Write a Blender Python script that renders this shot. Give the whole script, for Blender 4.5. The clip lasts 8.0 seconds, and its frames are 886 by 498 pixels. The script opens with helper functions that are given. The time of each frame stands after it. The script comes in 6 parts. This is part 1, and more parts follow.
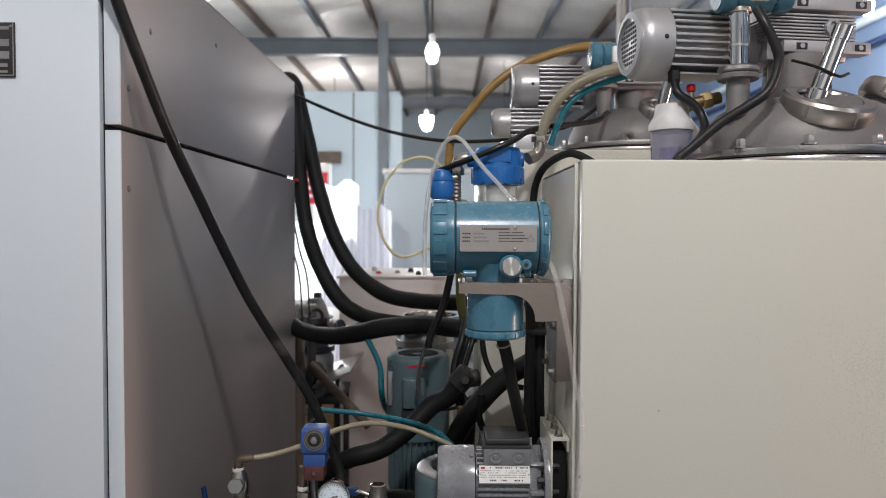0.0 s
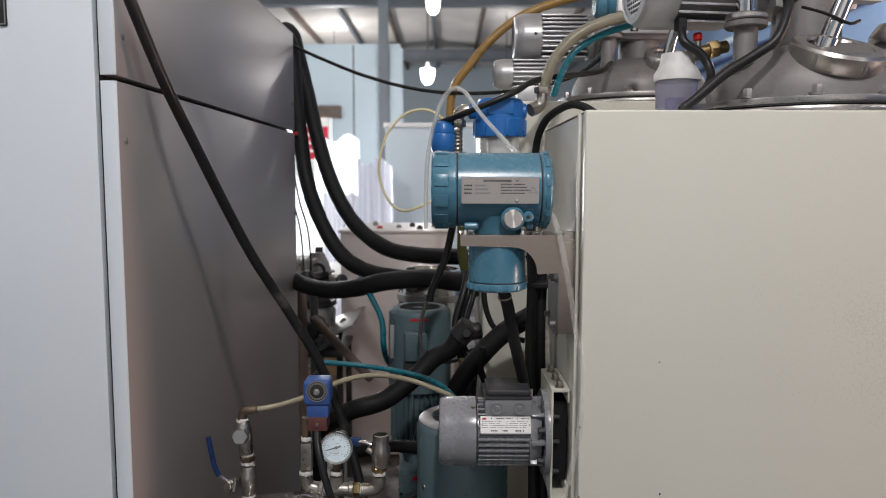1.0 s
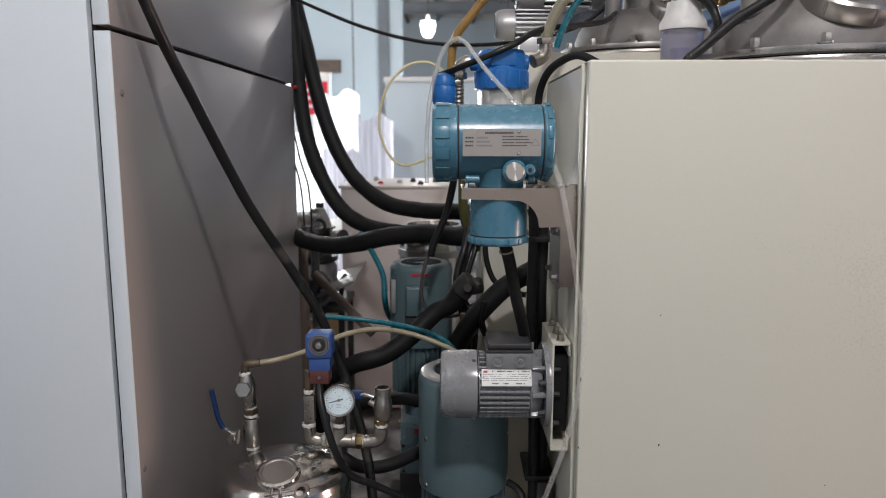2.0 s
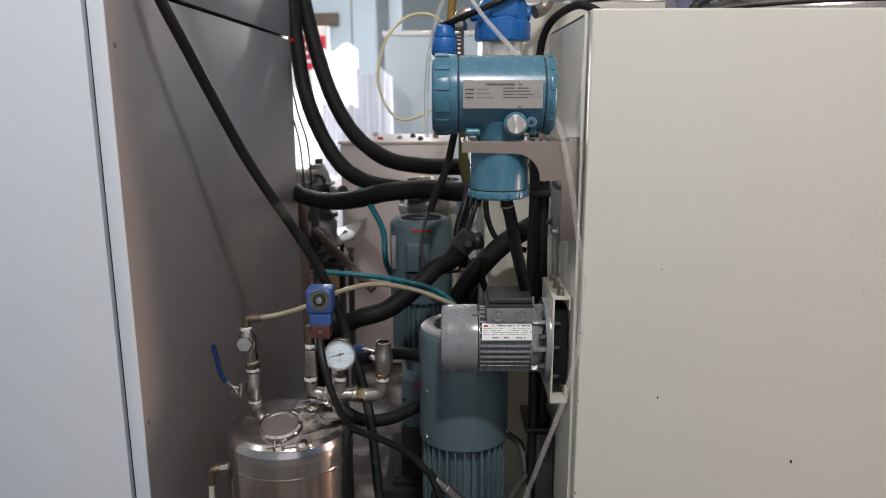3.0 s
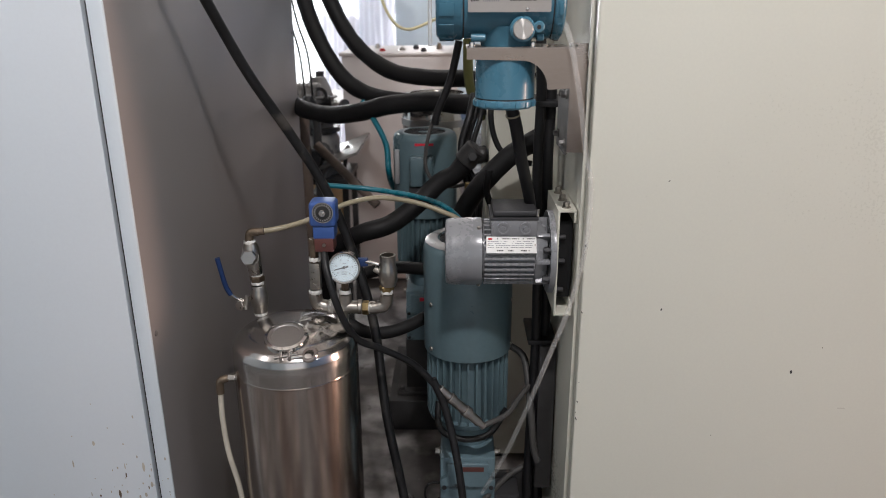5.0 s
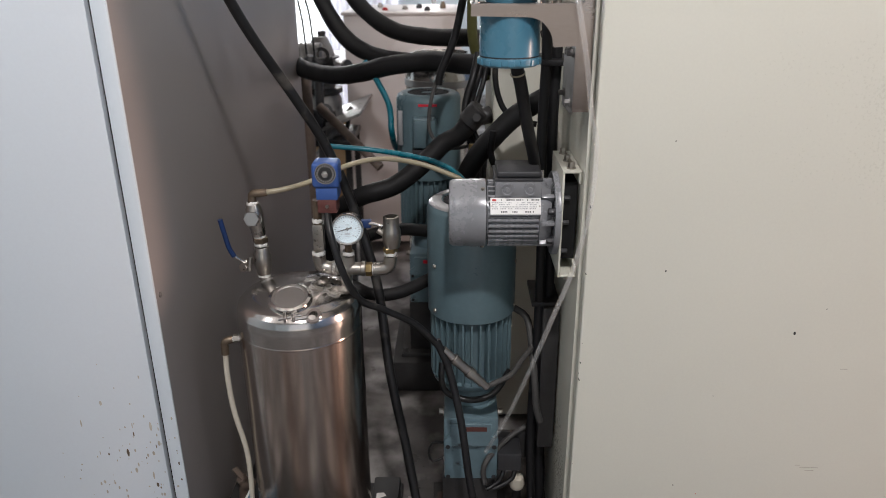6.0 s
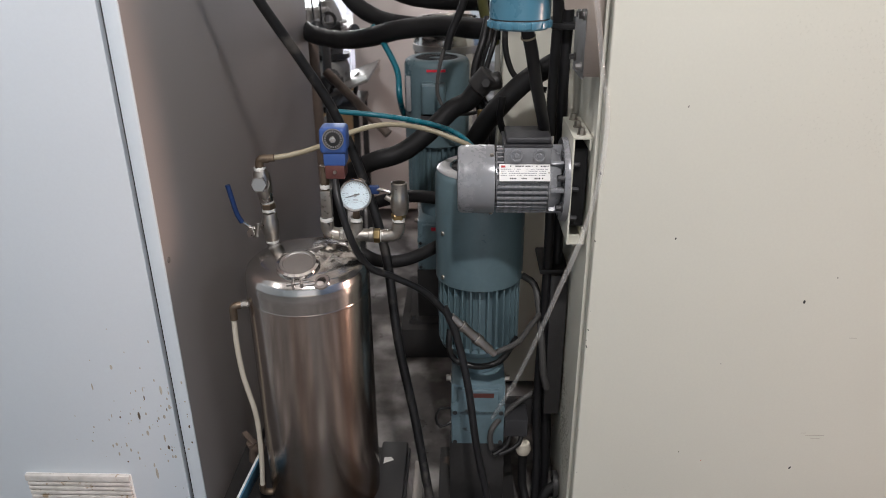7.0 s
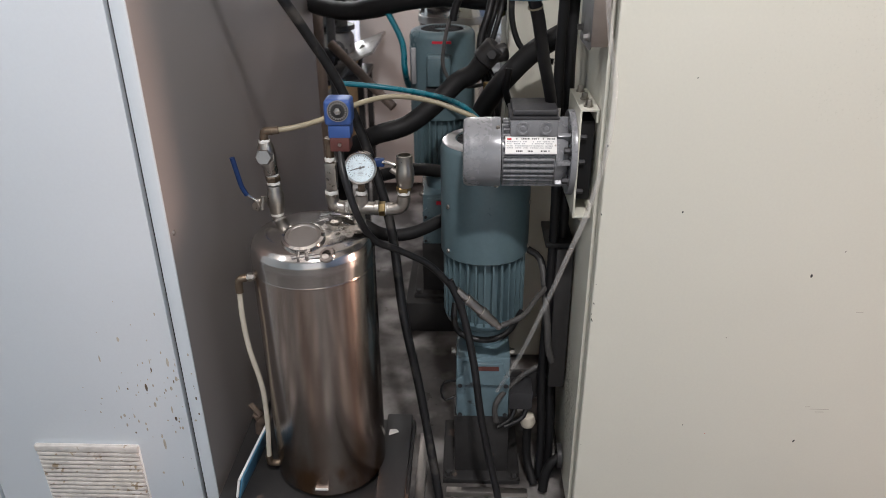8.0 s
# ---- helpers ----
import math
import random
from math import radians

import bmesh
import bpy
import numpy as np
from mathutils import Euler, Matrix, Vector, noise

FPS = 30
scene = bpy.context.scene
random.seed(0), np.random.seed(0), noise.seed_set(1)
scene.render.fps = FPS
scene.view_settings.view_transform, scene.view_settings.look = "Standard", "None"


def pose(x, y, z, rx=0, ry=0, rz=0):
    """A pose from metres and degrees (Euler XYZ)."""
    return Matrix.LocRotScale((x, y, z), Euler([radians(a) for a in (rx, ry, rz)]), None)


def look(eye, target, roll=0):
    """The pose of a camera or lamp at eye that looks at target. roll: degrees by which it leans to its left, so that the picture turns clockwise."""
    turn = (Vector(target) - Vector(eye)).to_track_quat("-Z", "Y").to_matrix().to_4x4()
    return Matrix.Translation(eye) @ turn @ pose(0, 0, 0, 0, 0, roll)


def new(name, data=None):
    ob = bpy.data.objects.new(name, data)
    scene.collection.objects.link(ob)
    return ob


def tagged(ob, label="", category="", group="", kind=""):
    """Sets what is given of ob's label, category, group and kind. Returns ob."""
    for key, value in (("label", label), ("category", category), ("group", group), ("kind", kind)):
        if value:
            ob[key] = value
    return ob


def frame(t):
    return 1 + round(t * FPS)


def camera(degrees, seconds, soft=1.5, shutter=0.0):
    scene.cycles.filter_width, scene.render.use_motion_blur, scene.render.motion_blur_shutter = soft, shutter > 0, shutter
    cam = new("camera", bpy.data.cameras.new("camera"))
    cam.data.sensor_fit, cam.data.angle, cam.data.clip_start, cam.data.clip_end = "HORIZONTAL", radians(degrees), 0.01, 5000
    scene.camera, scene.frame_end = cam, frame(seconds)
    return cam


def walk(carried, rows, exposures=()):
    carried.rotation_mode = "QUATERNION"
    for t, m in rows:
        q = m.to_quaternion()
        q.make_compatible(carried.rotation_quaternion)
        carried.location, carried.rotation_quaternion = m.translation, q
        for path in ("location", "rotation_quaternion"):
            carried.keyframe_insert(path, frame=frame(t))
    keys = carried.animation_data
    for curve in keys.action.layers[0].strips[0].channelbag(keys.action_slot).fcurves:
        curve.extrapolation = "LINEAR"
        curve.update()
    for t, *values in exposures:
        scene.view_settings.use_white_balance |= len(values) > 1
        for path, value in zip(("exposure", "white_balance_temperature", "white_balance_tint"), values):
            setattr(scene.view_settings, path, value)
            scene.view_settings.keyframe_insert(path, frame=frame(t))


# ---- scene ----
# ------------------------------------------------------------ camera
cam = camera(62.816, 8.0, soft=0.9)
cam.data.dof.use_dof = True
cam.data.dof.focus_distance = 1.5
cam.data.dof.aperture_fstop = 4.0
PATH = [
    (0.0, pose(-0.0009, 0.0928, 1.4322, 88.005, -0.224, 0.263)),
    (0.5, pose(-0.0009, 0.0968, 1.4293, 86.257, -0.225, 0.241)),
    (1.0, pose(-0.0009, 0.1007, 1.4262, 84.495, -0.130, 0.372)),
    (1.5, pose(-0.0009, 0.1045, 1.4232, 82.784, -0.062, 0.429)),
    (3.0, pose(-0.0007, 0.1150, 1.4134, 77.705, 0.129, 0.451)),
    (3.5, pose(-0.0006, 0.1182, 1.4101, 76.073, 0.175, 0.468)),
    (4.0, pose(-0.0010, 0.1213, 1.4066, 74.385, 0.151, 0.596)),
    (4.5, pose(-0.0010, 0.1242, 1.4032, 72.826, 0.250, 0.678)),
    (5.0, pose(-0.0012, 0.1270, 1.3997, 71.233, 0.257, 0.742)),
    (6.5, pose(-0.0024, 0.1339, 1.3903, 67.086, 0.368, 1.279)),
    (7.0, pose(-0.0034, 0.1357, 1.3875, 65.893, 0.334, 1.641)),
    (7.5, pose(-0.0040, 0.1373, 1.3850, 64.858, 0.341, 1.861)),
    (8.0, pose(-0.0043, 0.1386, 1.3827, 63.908, 0.408, 2.040)),
]
walk(cam, PATH, exposures=[(0.0, -0.62), (1.5, -0.60), (3.5, -0.47), (4.5, -0.38), (6.5, -0.15), (8.0, -0.04)])

# ------------------------------------------------------------ world and lamps
world = bpy.data.worlds.new("world")
scene.world = world
world.use_nodes = True
wn = world.node_tree.nodes
sky = wn.new("ShaderNodeTexSky")
sky.sky_type = 'NISHITA'
sky.sun_disc = False
sky.sun_elevation, sky.sun_rotation = radians(40), radians(150)
wn["Background"].inputs[1].default_value = 0.05
world.node_tree.links.new(sky.outputs[0], wn["Background"].inputs[0])

ROOF_Z = 5.0
# the last five are added fill with no known lamp behind them
BULBS = [(0.15, -0.25, 3.3), (-0.12, 6.0, 2.79), (-0.27, 9.8, 2.78), (-1.95, 6.0, 3.3), (3.6, 6.4, 3.3), (-2.6, 0.2, 3.4), (3.0, -1.5, 3.4), (1.25, 16.0, 3.3), (-2.6, 17.0, 3.3)]
BULB_WATTS = [220, 9, 60, 140, 90, 60, 60, 55, 280]


def lamp_area(name, m, sx, sy, watts, col):
    d = bpy.data.lights.new(name, 'AREA')
    d.shape, d.size, d.size_y, d.energy, d.color = 'RECTANGLE', sx, sy, watts, col
    o = new(name, d)
    o.matrix_world = m
    return o


# soft fill in an assumed opening behind the camera; daylight in the far window
lamp_area("front_fill", look((0.9, -5.7, 1.9), (0.3, 2.0, 1.0)), 4.3, 3.3, 40, (1.0, 0.96, 0.985))
lamp_area("window_daylight", look((-2.48, 12.1, 1.25), (-1.4, 3.0, 1.2)), 1.05, 2.3, 800, (0.97, 0.98, 1.0))
# warm light added in an unseen side opening, for the cabinet panel's front strip
lamp_area("added_side_light", look((4.12, 0.95, 1.0), (-0.5, 1.3, 0.95)), 0.5, 1.9, 128, (1.0, 0.67, 0.54))
for (bx, by, bz), w in zip(BULBS, BULB_WATTS):
    d = bpy.data.lights.new("bulb_light", 'POINT')
    d.energy, d.shadow_soft_size, d.color = w, 0.07, (1.0, 0.958, 0.965)
    o = new("bulb_light", d)
    o.location = (bx, by, bz - 0.12)

# ------------------------------------------------------------ materials
def mat(name, col, rough=0.5, metal=0.0, var=0.12, scale=3.0, fine=60.0, bump=0.05, stretch=(1, 1, 1), spots=None,
        trans=0.0, emit=None, coat=0.0, rvar=0.12, alpha=1.0, ior=1.45, streak=0.0):
    """A procedural surface: base colour with broad and fine variation, roughness variation, bump, and optional stains
    spots = (colour, threshold, scale)."""
    m = bpy.data.materials.new(name)
    m.use_nodes = True
    nt = m.node_tree
    N, Lk = nt.nodes, nt.links
    b = N["Principled BSDF"]
    tc = N.new("ShaderNodeTexCoord")
    mp = N.new("ShaderNodeMapping")
    mp.inputs["Scale"].default_value = stretch
    Lk.new(tc.outputs["Object"], mp.inputs[0])
    n1 = N.new("ShaderNodeTexNoise")
    n1.inputs["Scale"].default_value, n1.inputs["Detail"].default_value = scale, 5
    n2 = N.new("ShaderNodeTexNoise")
    n2.inputs["Scale"].default_value, n2.inputs["Detail"].default_value = fine, 3
    for n in (n1, n2):
        Lk.new(mp.outputs[0], n.inputs["Vector"])
    add = N.new("ShaderNodeMath")
    add.operation = 'MULTIPLY_ADD'
    Lk.new(n2.outputs["Fac"], add.inputs[0])
    add.inputs[1].default_value = 0.4
    Lk.new(n1.outputs["Fac"], add.inputs[2])
    ramp = N.new("ShaderNodeMapRange")
    Lk.new(add.outputs[0], ramp.inputs["Value"])
    ramp.inputs["From Min"].default_value, ramp.inputs["From Max"].default_value = 0.45, 0.95
    ramp.inputs["To Min"].default_value, ramp.inputs["To Max"].default_value = 1 - var, 1 + var
    mul = N.new("ShaderNodeVectorMath")
    mul.operation = 'SCALE'
    mul.inputs[0].default_value = col[:3]
    Lk.new(ramp.outputs[0], mul.inputs["Scale"])
    out = mul.outputs[0]
    if spots:
        sp = N.new("ShaderNodeTexNoise")
        sp.inputs["Scale"].default_value, sp.inputs["Detail"].default_value = spots[2], 6
        Lk.new(tc.outputs["Object"], sp.inputs["Vector"])
        st = N.new("ShaderNodeMapRange")
        st.inputs["From Min"].default_value, st.inputs["From Max"].default_value = spots[1], spots[1] + (spots[3] if len(spots) > 3 else 0.05)
        Lk.new(sp.outputs["Fac"], st.inputs["Value"])
        mx = N.new("ShaderNodeMix")
        mx.data_type = 'RGBA'
        Lk.new(st.outputs[0], mx.inputs["Factor"])
        Lk.new(out, mx.inputs["A"])
        mx.inputs["B"].default_value = (*spots[0], 1)
        out = mx.outputs["Result"]
    Lk.new(out, b.inputs["Base Color"])
    rr = N.new("ShaderNodeMapRange")
    Lk.new(add.outputs[0], rr.inputs["Value"])
    rr.inputs["From Min"].default_value, rr.inputs["From Max"].default_value = 0.4, 1.0
    rr.inputs["To Min"].default_value, rr.inputs["To Max"].default_value = max(0.02, rough - rvar), min(1, rough + rvar)
    Lk.new(rr.outputs[0], b.inputs["Roughness"])
    b.inputs["Metallic"].default_value = metal
    b.inputs["IOR"].default_value = ior
    b.inputs["Transmission Weight"].default_value = trans
    b.inputs["Coat Weight"].default_value = coat
    b.inputs["Alpha"].default_value = alpha
    if bump:
        bp = N.new("ShaderNodeBump")
        bp.inputs["Strength"].default_value, bp.inputs["Distance"].default_value = bump, 0.004
        Lk.new(add.outputs[0], bp.inputs["Height"])
        Lk.new(bp.outputs[0], b.inputs["Normal"])
    if emit:
        b.inputs["Emission Color"].default_value = (*emit[0], 1)
        b.inputs["Emission Strength"].default_value = emit[1]
    return m


DOOR = mat("pale_grey_paint", (0.575, 0.63, 0.672), 0.38, var=0.03, scale=1.5, fine=180, bump=0.03)
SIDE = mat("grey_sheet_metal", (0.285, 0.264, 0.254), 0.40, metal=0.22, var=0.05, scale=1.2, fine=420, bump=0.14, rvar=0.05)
GAP = mat("dark_gap", (0.02, 0.02, 0.022), 0.7)
CREAM = mat("cream_paint", (0.598, 0.590, 0.514), 0.33, var=0.04, scale=1.3, fine=200, bump=0.012)
SATIN = mat("hazy_satin_stainless", (0.60, 0.565, 0.55), 0.42, metal=0.45, var=0.08, scale=1.6, fine=90, stretch=(1, 1, 6), bump=0.03)
GRIME = mat("grimy_grey_casting", (0.21, 0.20, 0.19), 0.55, metal=0.2, var=0.3, scale=14, fine=90, bump=0.12, spots=((0.06, 0.05, 0.045), 0.58, 20, 0.1))
STEEL = mat("brushed_stainless", (0.44, 0.415, 0.395), 0.34, metal=1.0, var=0.1, scale=2, fine=120, stretch=(1, 1, 12), bump=0.04)
POLISHED = mat("polished_stainless", (0.62, 0.59, 0.56), 0.17, metal=1.0, var=0.10, scale=5, fine=40, stretch=(1.5, 1.5, 0.5), bump=0.05, rvar=0.07)
CHROME = mat("chrome_plated", (0.62, 0.60, 0.58), 0.14, metal=1.0, var=0.06, bump=0.02)
NICKEL = mat("cast_fitting_nickel", (0.38, 0.355, 0.32), 0.33, metal=1.0, var=0.2, scale=30, fine=160, bump=0.12)
DULL = mat("dull_stainless_casting", (0.185, 0.176, 0.17), 0.56, metal=0.4, var=0.2, scale=9, fine=110, bump=0.12, spots=((0.115, 0.106, 0.10), 0.60, 14, 0.12))
ALU = mat("cast_aluminium_paint", (0.37, 0.37, 0.375), 0.38, metal=0.55, var=0.08, scale=8, fine=120, bump=0.08)
GREY = mat("grey_motor_enamel", (0.235, 0.24, 0.252), 0.28, metal=0.1, var=0.08, scale=10, fine=130, bump=0.06, coat=0.2)
GREY_DK = mat("dark_grey_plastic", (0.032, 0.032, 0.035), 0.5, var=0.15, fine=120, bump=0.06)
PUMP = mat("blue_green_enamel", (0.098, 0.152, 0.172), 0.34, var=0.12, scale=6, fine=90, bump=0.06, coat=0.15)
TUBE_GREY = mat("clouded_level_tube", (0.52, 0.48, 0.40), 0.35, var=0.1, scale=12, bump=0.02)
PUMP_DK = mat("greasy_blue_green_enamel", (0.125, 0.19, 0.22), 0.40, var=0.16, scale=12, fine=90, bump=0.08, spots=((0.04, 0.045, 0.05), 0.66, 16))
BLUE = mat("steel_blue_enamel", (0.058, 0.168, 0.238), 0.27, var=0.06, scale=6, fine=60, bump=0.015, coat=0.12, rvar=0.08)
RUBBER = mat("black_foam_rubber", (0.009, 0.009, 0.0095), 0.6, ior=1.35, var=0.3, scale=12, fine=140, bump=0.25)
CABLE = mat("black_cable_sheath", (0.010, 0.010, 0.0105), 0.4, ior=1.4, var=0.3, scale=20, fine=160, bump=0.1, spots=((0.055, 0.05, 0.045), 0.60, 20, 0.12))
CONDUIT = mat("black_corrugated_plastic", (0.010, 0.010, 0.011), 0.4, ior=1.4, var=0.2, bump=0.05)
CABLE_GREY = mat("grey_cable_sheath", (0.062, 0.060, 0.058), 0.5, var=0.2, bump=0.05)
TEAL = mat("teal_air_tube", (0.006, 0.13, 0.175), 0.3, var=0.1, bump=0.02)
BEIGE = mat("yellowed_air_tube", (0.31, 0.27, 0.185), 0.35, var=0.12, scale=12, bump=0.03)
CLEAR = mat("clear_plastic_tube", (0.72, 0.73, 0.71), 0.1, var=0.1, scale=30, bump=0.01, alpha=0.38)
YELLOWTUBE = mat("pale_yellow_tube", (0.75, 0.68, 0.42), 0.3, var=0.08, bump=0.02)
AMBER = mat("amber_hose", (0.27, 0.155, 0.04), 0.34, var=0.18, scale=14, bump=0.04)
BRAID_WIRE = mat("tarnished_spiral_wire", (0.36, 0.33, 0.27), 0.34, metal=0.7, var=0.18, scale=30, fine=200, bump=0.05)
BRAID = mat("clouded_spiral_hose", (0.23, 0.215, 0.155), 0.35, var=0.2, scale=40, fine=240, bump=0.1)
OLIVE = mat("olive_hose", (0.16, 0.16, 0.06), 0.4, var=0.2, bump=0.05)
BRASS = mat("brass", (0.38, 0.28, 0.135), 0.36, metal=1.0, var=0.2, scale=20, bump=0.08)
BRONZE = mat("tarnished_bronze", (0.175, 0.135, 0.098), 0.42, metal=0.8, var=0.25, scale=30, bump=0.1)
MAROON = mat("maroon_plastic", (0.10, 0.035, 0.03), 0.45, var=0.15, bump=0.05)
FILTER_BLUE = mat("blue_filter_plastic", (0.02, 0.14, 0.43), 0.33, var=0.08, bump=0.03)
VALVE_BLUE = mat("blue_coil_plastic", (0.038, 0.088, 0.27), 0.4, var=0.12, scale=14, bump=0.05)
GRIP_BLUE = mat("blue_vinyl_grip", (0.010, 0.032, 0.11), 0.4, var=0.12, bump=0.05)
WHITE = mat("white_plastic", (0.78, 0.78, 0.76), 0.4, var=0.05, bump=0.03)
TAPE = mat("white_thread_tape", (0.66, 0.65, 0.61), 0.6, var=0.1, scale=60, bump=0.3)
DIAL = mat("white_dial_card", (0.60, 0.73, 0.79), 0.4, var=0.02, bump=0)
INK = mat("black_ink", (0.02, 0.02, 0.02), 0.5, bump=0)
INK_GREY = mat("grey_ink", (0.22, 0.22, 0.23), 0.5, bump=0)
INK_RED = mat("red_ink", (0.45, 0.03, 0.03), 0.5, bump=0)
PLATE = mat("aluminium_label_plate", (0.40, 0.378, 0.362), 0.34, metal=0.8, var=0.06, scale=20, fine=200, bump=0.04)
PLATE_WHITE = mat("white_printed_label", (0.72, 0.71, 0.69), 0.35, var=0.06, scale=30, bump=0.02)
RED = mat("red_plastic", (0.42, 0.01, 0.012), 0.35, bump=0.02)
GLASS = mat("clear_glass", (0.9, 0.92, 0.92), 0.04, var=0.0, bump=0, alpha=0.12, rvar=0.01)
JAR = mat("violet_tinted_clear_plastic", (0.74, 0.74, 0.86), 0.1, var=0.02, bump=0, trans=0.85, ior=1.2)
BLACK_IRON = mat("black_painted_iron", (0.028, 0.027, 0.027), 0.5, var=0.3, scale=9, fine=70, bump=0.12, spots=((0.10, 0.075, 0.06), 0.66, 18))
FLOOR_M = mat("dirty_concrete", (0.075, 0.069, 0.066), 0.42, var=0.6, scale=6, fine=34, bump=0.35, spots=((0.47, 0.45, 0.435), 0.46, 5.5, 0.26), rvar=0.25)
WALL_M = mat("pale_blue_wall_panel", (0.55, 0.64, 0.69), 0.45, var=0.05, scale=0.8, fine=30, bump=0.03)
WALL_RIGHT = mat("blue_wall_paint", (0.17, 0.25, 0.39), 0.6, var=0.06, scale=0.8, bump=0.03)
ROOF_M = mat("galvanised_roof_sheet", (0.72, 0.69, 0.65), 0.40, metal=0.25, var=0.14, scale=1.0, fine=14, bump=0.04)
BEAM_M = mat("grey_blue_beam_paint", (0.17, 0.19, 0.21), 0.5, var=0.15, bump=0.05)
RUST_M = mat("brown_rusty_steel", (0.13, 0.095, 0.075), 0.6, var=0.3, scale=8, bump=0.15)
SHEET = mat("white_translucent_sheet", (0.82, 0.82, 0.86), 0.4, var=0.04, scale=2, fine=40, bump=0.1, trans=0.25)
SIGN_RED = mat("red_sign_print", (0.62, 0.02, 0.045), 0.5, var=0.04, bump=0)
CARD = mat("brown_cardboard", (0.36, 0.23, 0.12), 0.75, var=0.15, scale=10, bump=0.1)
BULB_M = mat("lit_bulb_glass", (0.9, 0.9, 0.9), 0.3, var=0, bump=0, emit=((1.0, 0.98, 0.95), 14.0))
DAY = mat("daylit_outside", (0.8, 0.8, 0.8), 0.9, var=0, bump=0, emit=((0.96, 0.98, 1.0), 2.2))
nt = SHEET.node_tree
trl = nt.nodes.new("ShaderNodeBsdfTranslucent")
trl.inputs["Color"].default_value = (0.92, 0.92, 0.96, 1)
mixs = nt.nodes.new("ShaderNodeMixShader")
mixs.inputs[0].default_value = 0.55
nt.links.new(nt.nodes["Principled BSDF"].outputs[0], mixs.inputs[1])
nt.links.new(trl.outputs[0], mixs.inputs[2])
nt.links.new(mixs.outputs[0], nt.nodes["Material Output"].inputs["Surface"])


def rust_or_reflection(m, col, lo, hi, scale, amount, stretch):
    """Tint with its own ragged shape between the heights lo and hi, strongest at lo, for rust and painted reflections.
    """
    nt = m.node_tree
    N, Lk = nt.nodes, nt.links
    bs = N["Principled BSDF"]
    src = bs.inputs["Base Color"].links[0].from_socket
    tc = N.new("ShaderNodeTexCoord")
    sep = N.new("ShaderNodeSeparateXYZ")
    Lk.new(tc.outputs["Object"], sep.inputs[0])
    h = N.new("ShaderNodeMapRange")
    Lk.new(sep.outputs["Z"], h.inputs["Value"])
    h.inputs["From Min"].default_value, h.inputs["From Max"].default_value = hi, lo
    mp = N.new("ShaderNodeMapping")
    mp.inputs["Scale"].default_value = stretch
    Lk.new(tc.outputs["Object"], mp.inputs[0])
    nz = N.new("ShaderNodeTexNoise")
    nz.inputs["Scale"].default_value, nz.inputs["Detail"].default_value = scale, 4
    Lk.new(mp.outputs[0], nz.inputs["Vector"])
    rg = N.new("ShaderNodeMapRange")
    Lk.new(nz.outputs["Fac"], rg.inputs["Value"])
    rg.inputs["From Min"].default_value, rg.inputs["From Max"].default_value = 0.42, 0.62
    rg.inputs["To Max"].default_value = amount
    mu = N.new("ShaderNodeMath")
    mu.operation = 'MULTIPLY'
    Lk.new(rg.outputs[0], mu.inputs[0])
    Lk.new(h.outputs[0], mu.inputs[1])
    mx = N.new("ShaderNodeMix")
    mx.data_type = 'RGBA'
    Lk.new(mu.outputs[0], mx.inputs["Factor"])
    Lk.new(src, mx.inputs["A"])
    mx.inputs["B"].default_value = (*col, 1)
    Lk.new(mx.outputs["Result"], bs.inputs["Base Color"])


HEAD_M = mat("polished_stainless_head", (0.46, 0.44, 0.42), 0.20, metal=1.0, var=0.02, scale=9, fine=60, bump=0, rvar=0.03)
TANK_M = mat("rusty_stainless_painted_reflections", (0.47, 0.445, 0.42), 0.15, metal=1.0, var=0.0, scale=9, fine=60, stretch=(1.6, 1.6, 0.03), bump=0, rvar=0.0)
# first call paints brown reflections up the shell, second is rust at the foot
rust_or_reflection(TANK_M, (0.40, 0.25, 0.17), -3.0, 3.0, 15, 1.7, (1, 1, 0.01))
rust_or_reflection(TANK_M, (0.26, 0.13, 0.045), 0.17, 0.34, 18, 2.2, (1, 1, 0.5))
BRACKET_M = mat("tarnished_stainless_bracket", (0.34, 0.295, 0.265), 0.33, metal=1.0, var=0.08, scale=14, fine=160, stretch=(0.5, 1, 2), bump=0.03)
TURNED = mat("lathe_turned_steel", (0.60, 0.58, 0.56), 0.32, metal=1.0, var=0.05, scale=90, fine=300, bump=0.0, rvar=0.0)
_pb = TURNED.node_tree.nodes["Principled BSDF"]
_pb.inputs["Anisotropic"].default_value = 0.9
_pt = TURNED.node_tree.nodes.new("ShaderNodeTangent")
_pt.direction_type, _pt.axis = 'RADIAL', 'Y'
_pb.inputs["Anisotropic Rotation"].default_value = 0.25
TURNED.node_tree.links.new(_pt.outputs[0], _pb.inputs["Tangent"])
CLEAR_THIN = mat("thin_clear_tube", (0.70, 0.70, 0.68), 0.06, var=0.05, scale=30, bump=0.0, alpha=0.17, rvar=0.02)
# the shell's sheet is brushed round its girth, which smears reflections upright
_tb = TANK_M.node_tree.nodes["Principled BSDF"]
_tb.inputs["Roughness"].default_value = 0.21
_tb.inputs["Anisotropic"].default_value = 0.6
_tb.inputs["Anisotropic Rotation"].default_value = 0.25
_tn = TANK_M.node_tree.nodes.new("ShaderNodeTangent")
_tn.direction_type, _tn.axis = 'RADIAL', 'Z'
TANK_M.node_tree.links.new(_tn.outputs[0], _tb.inputs["Tangent"])
for _l in list(_tb.inputs["Roughness"].links):
    TANK_M.node_tree.links.remove(_l)
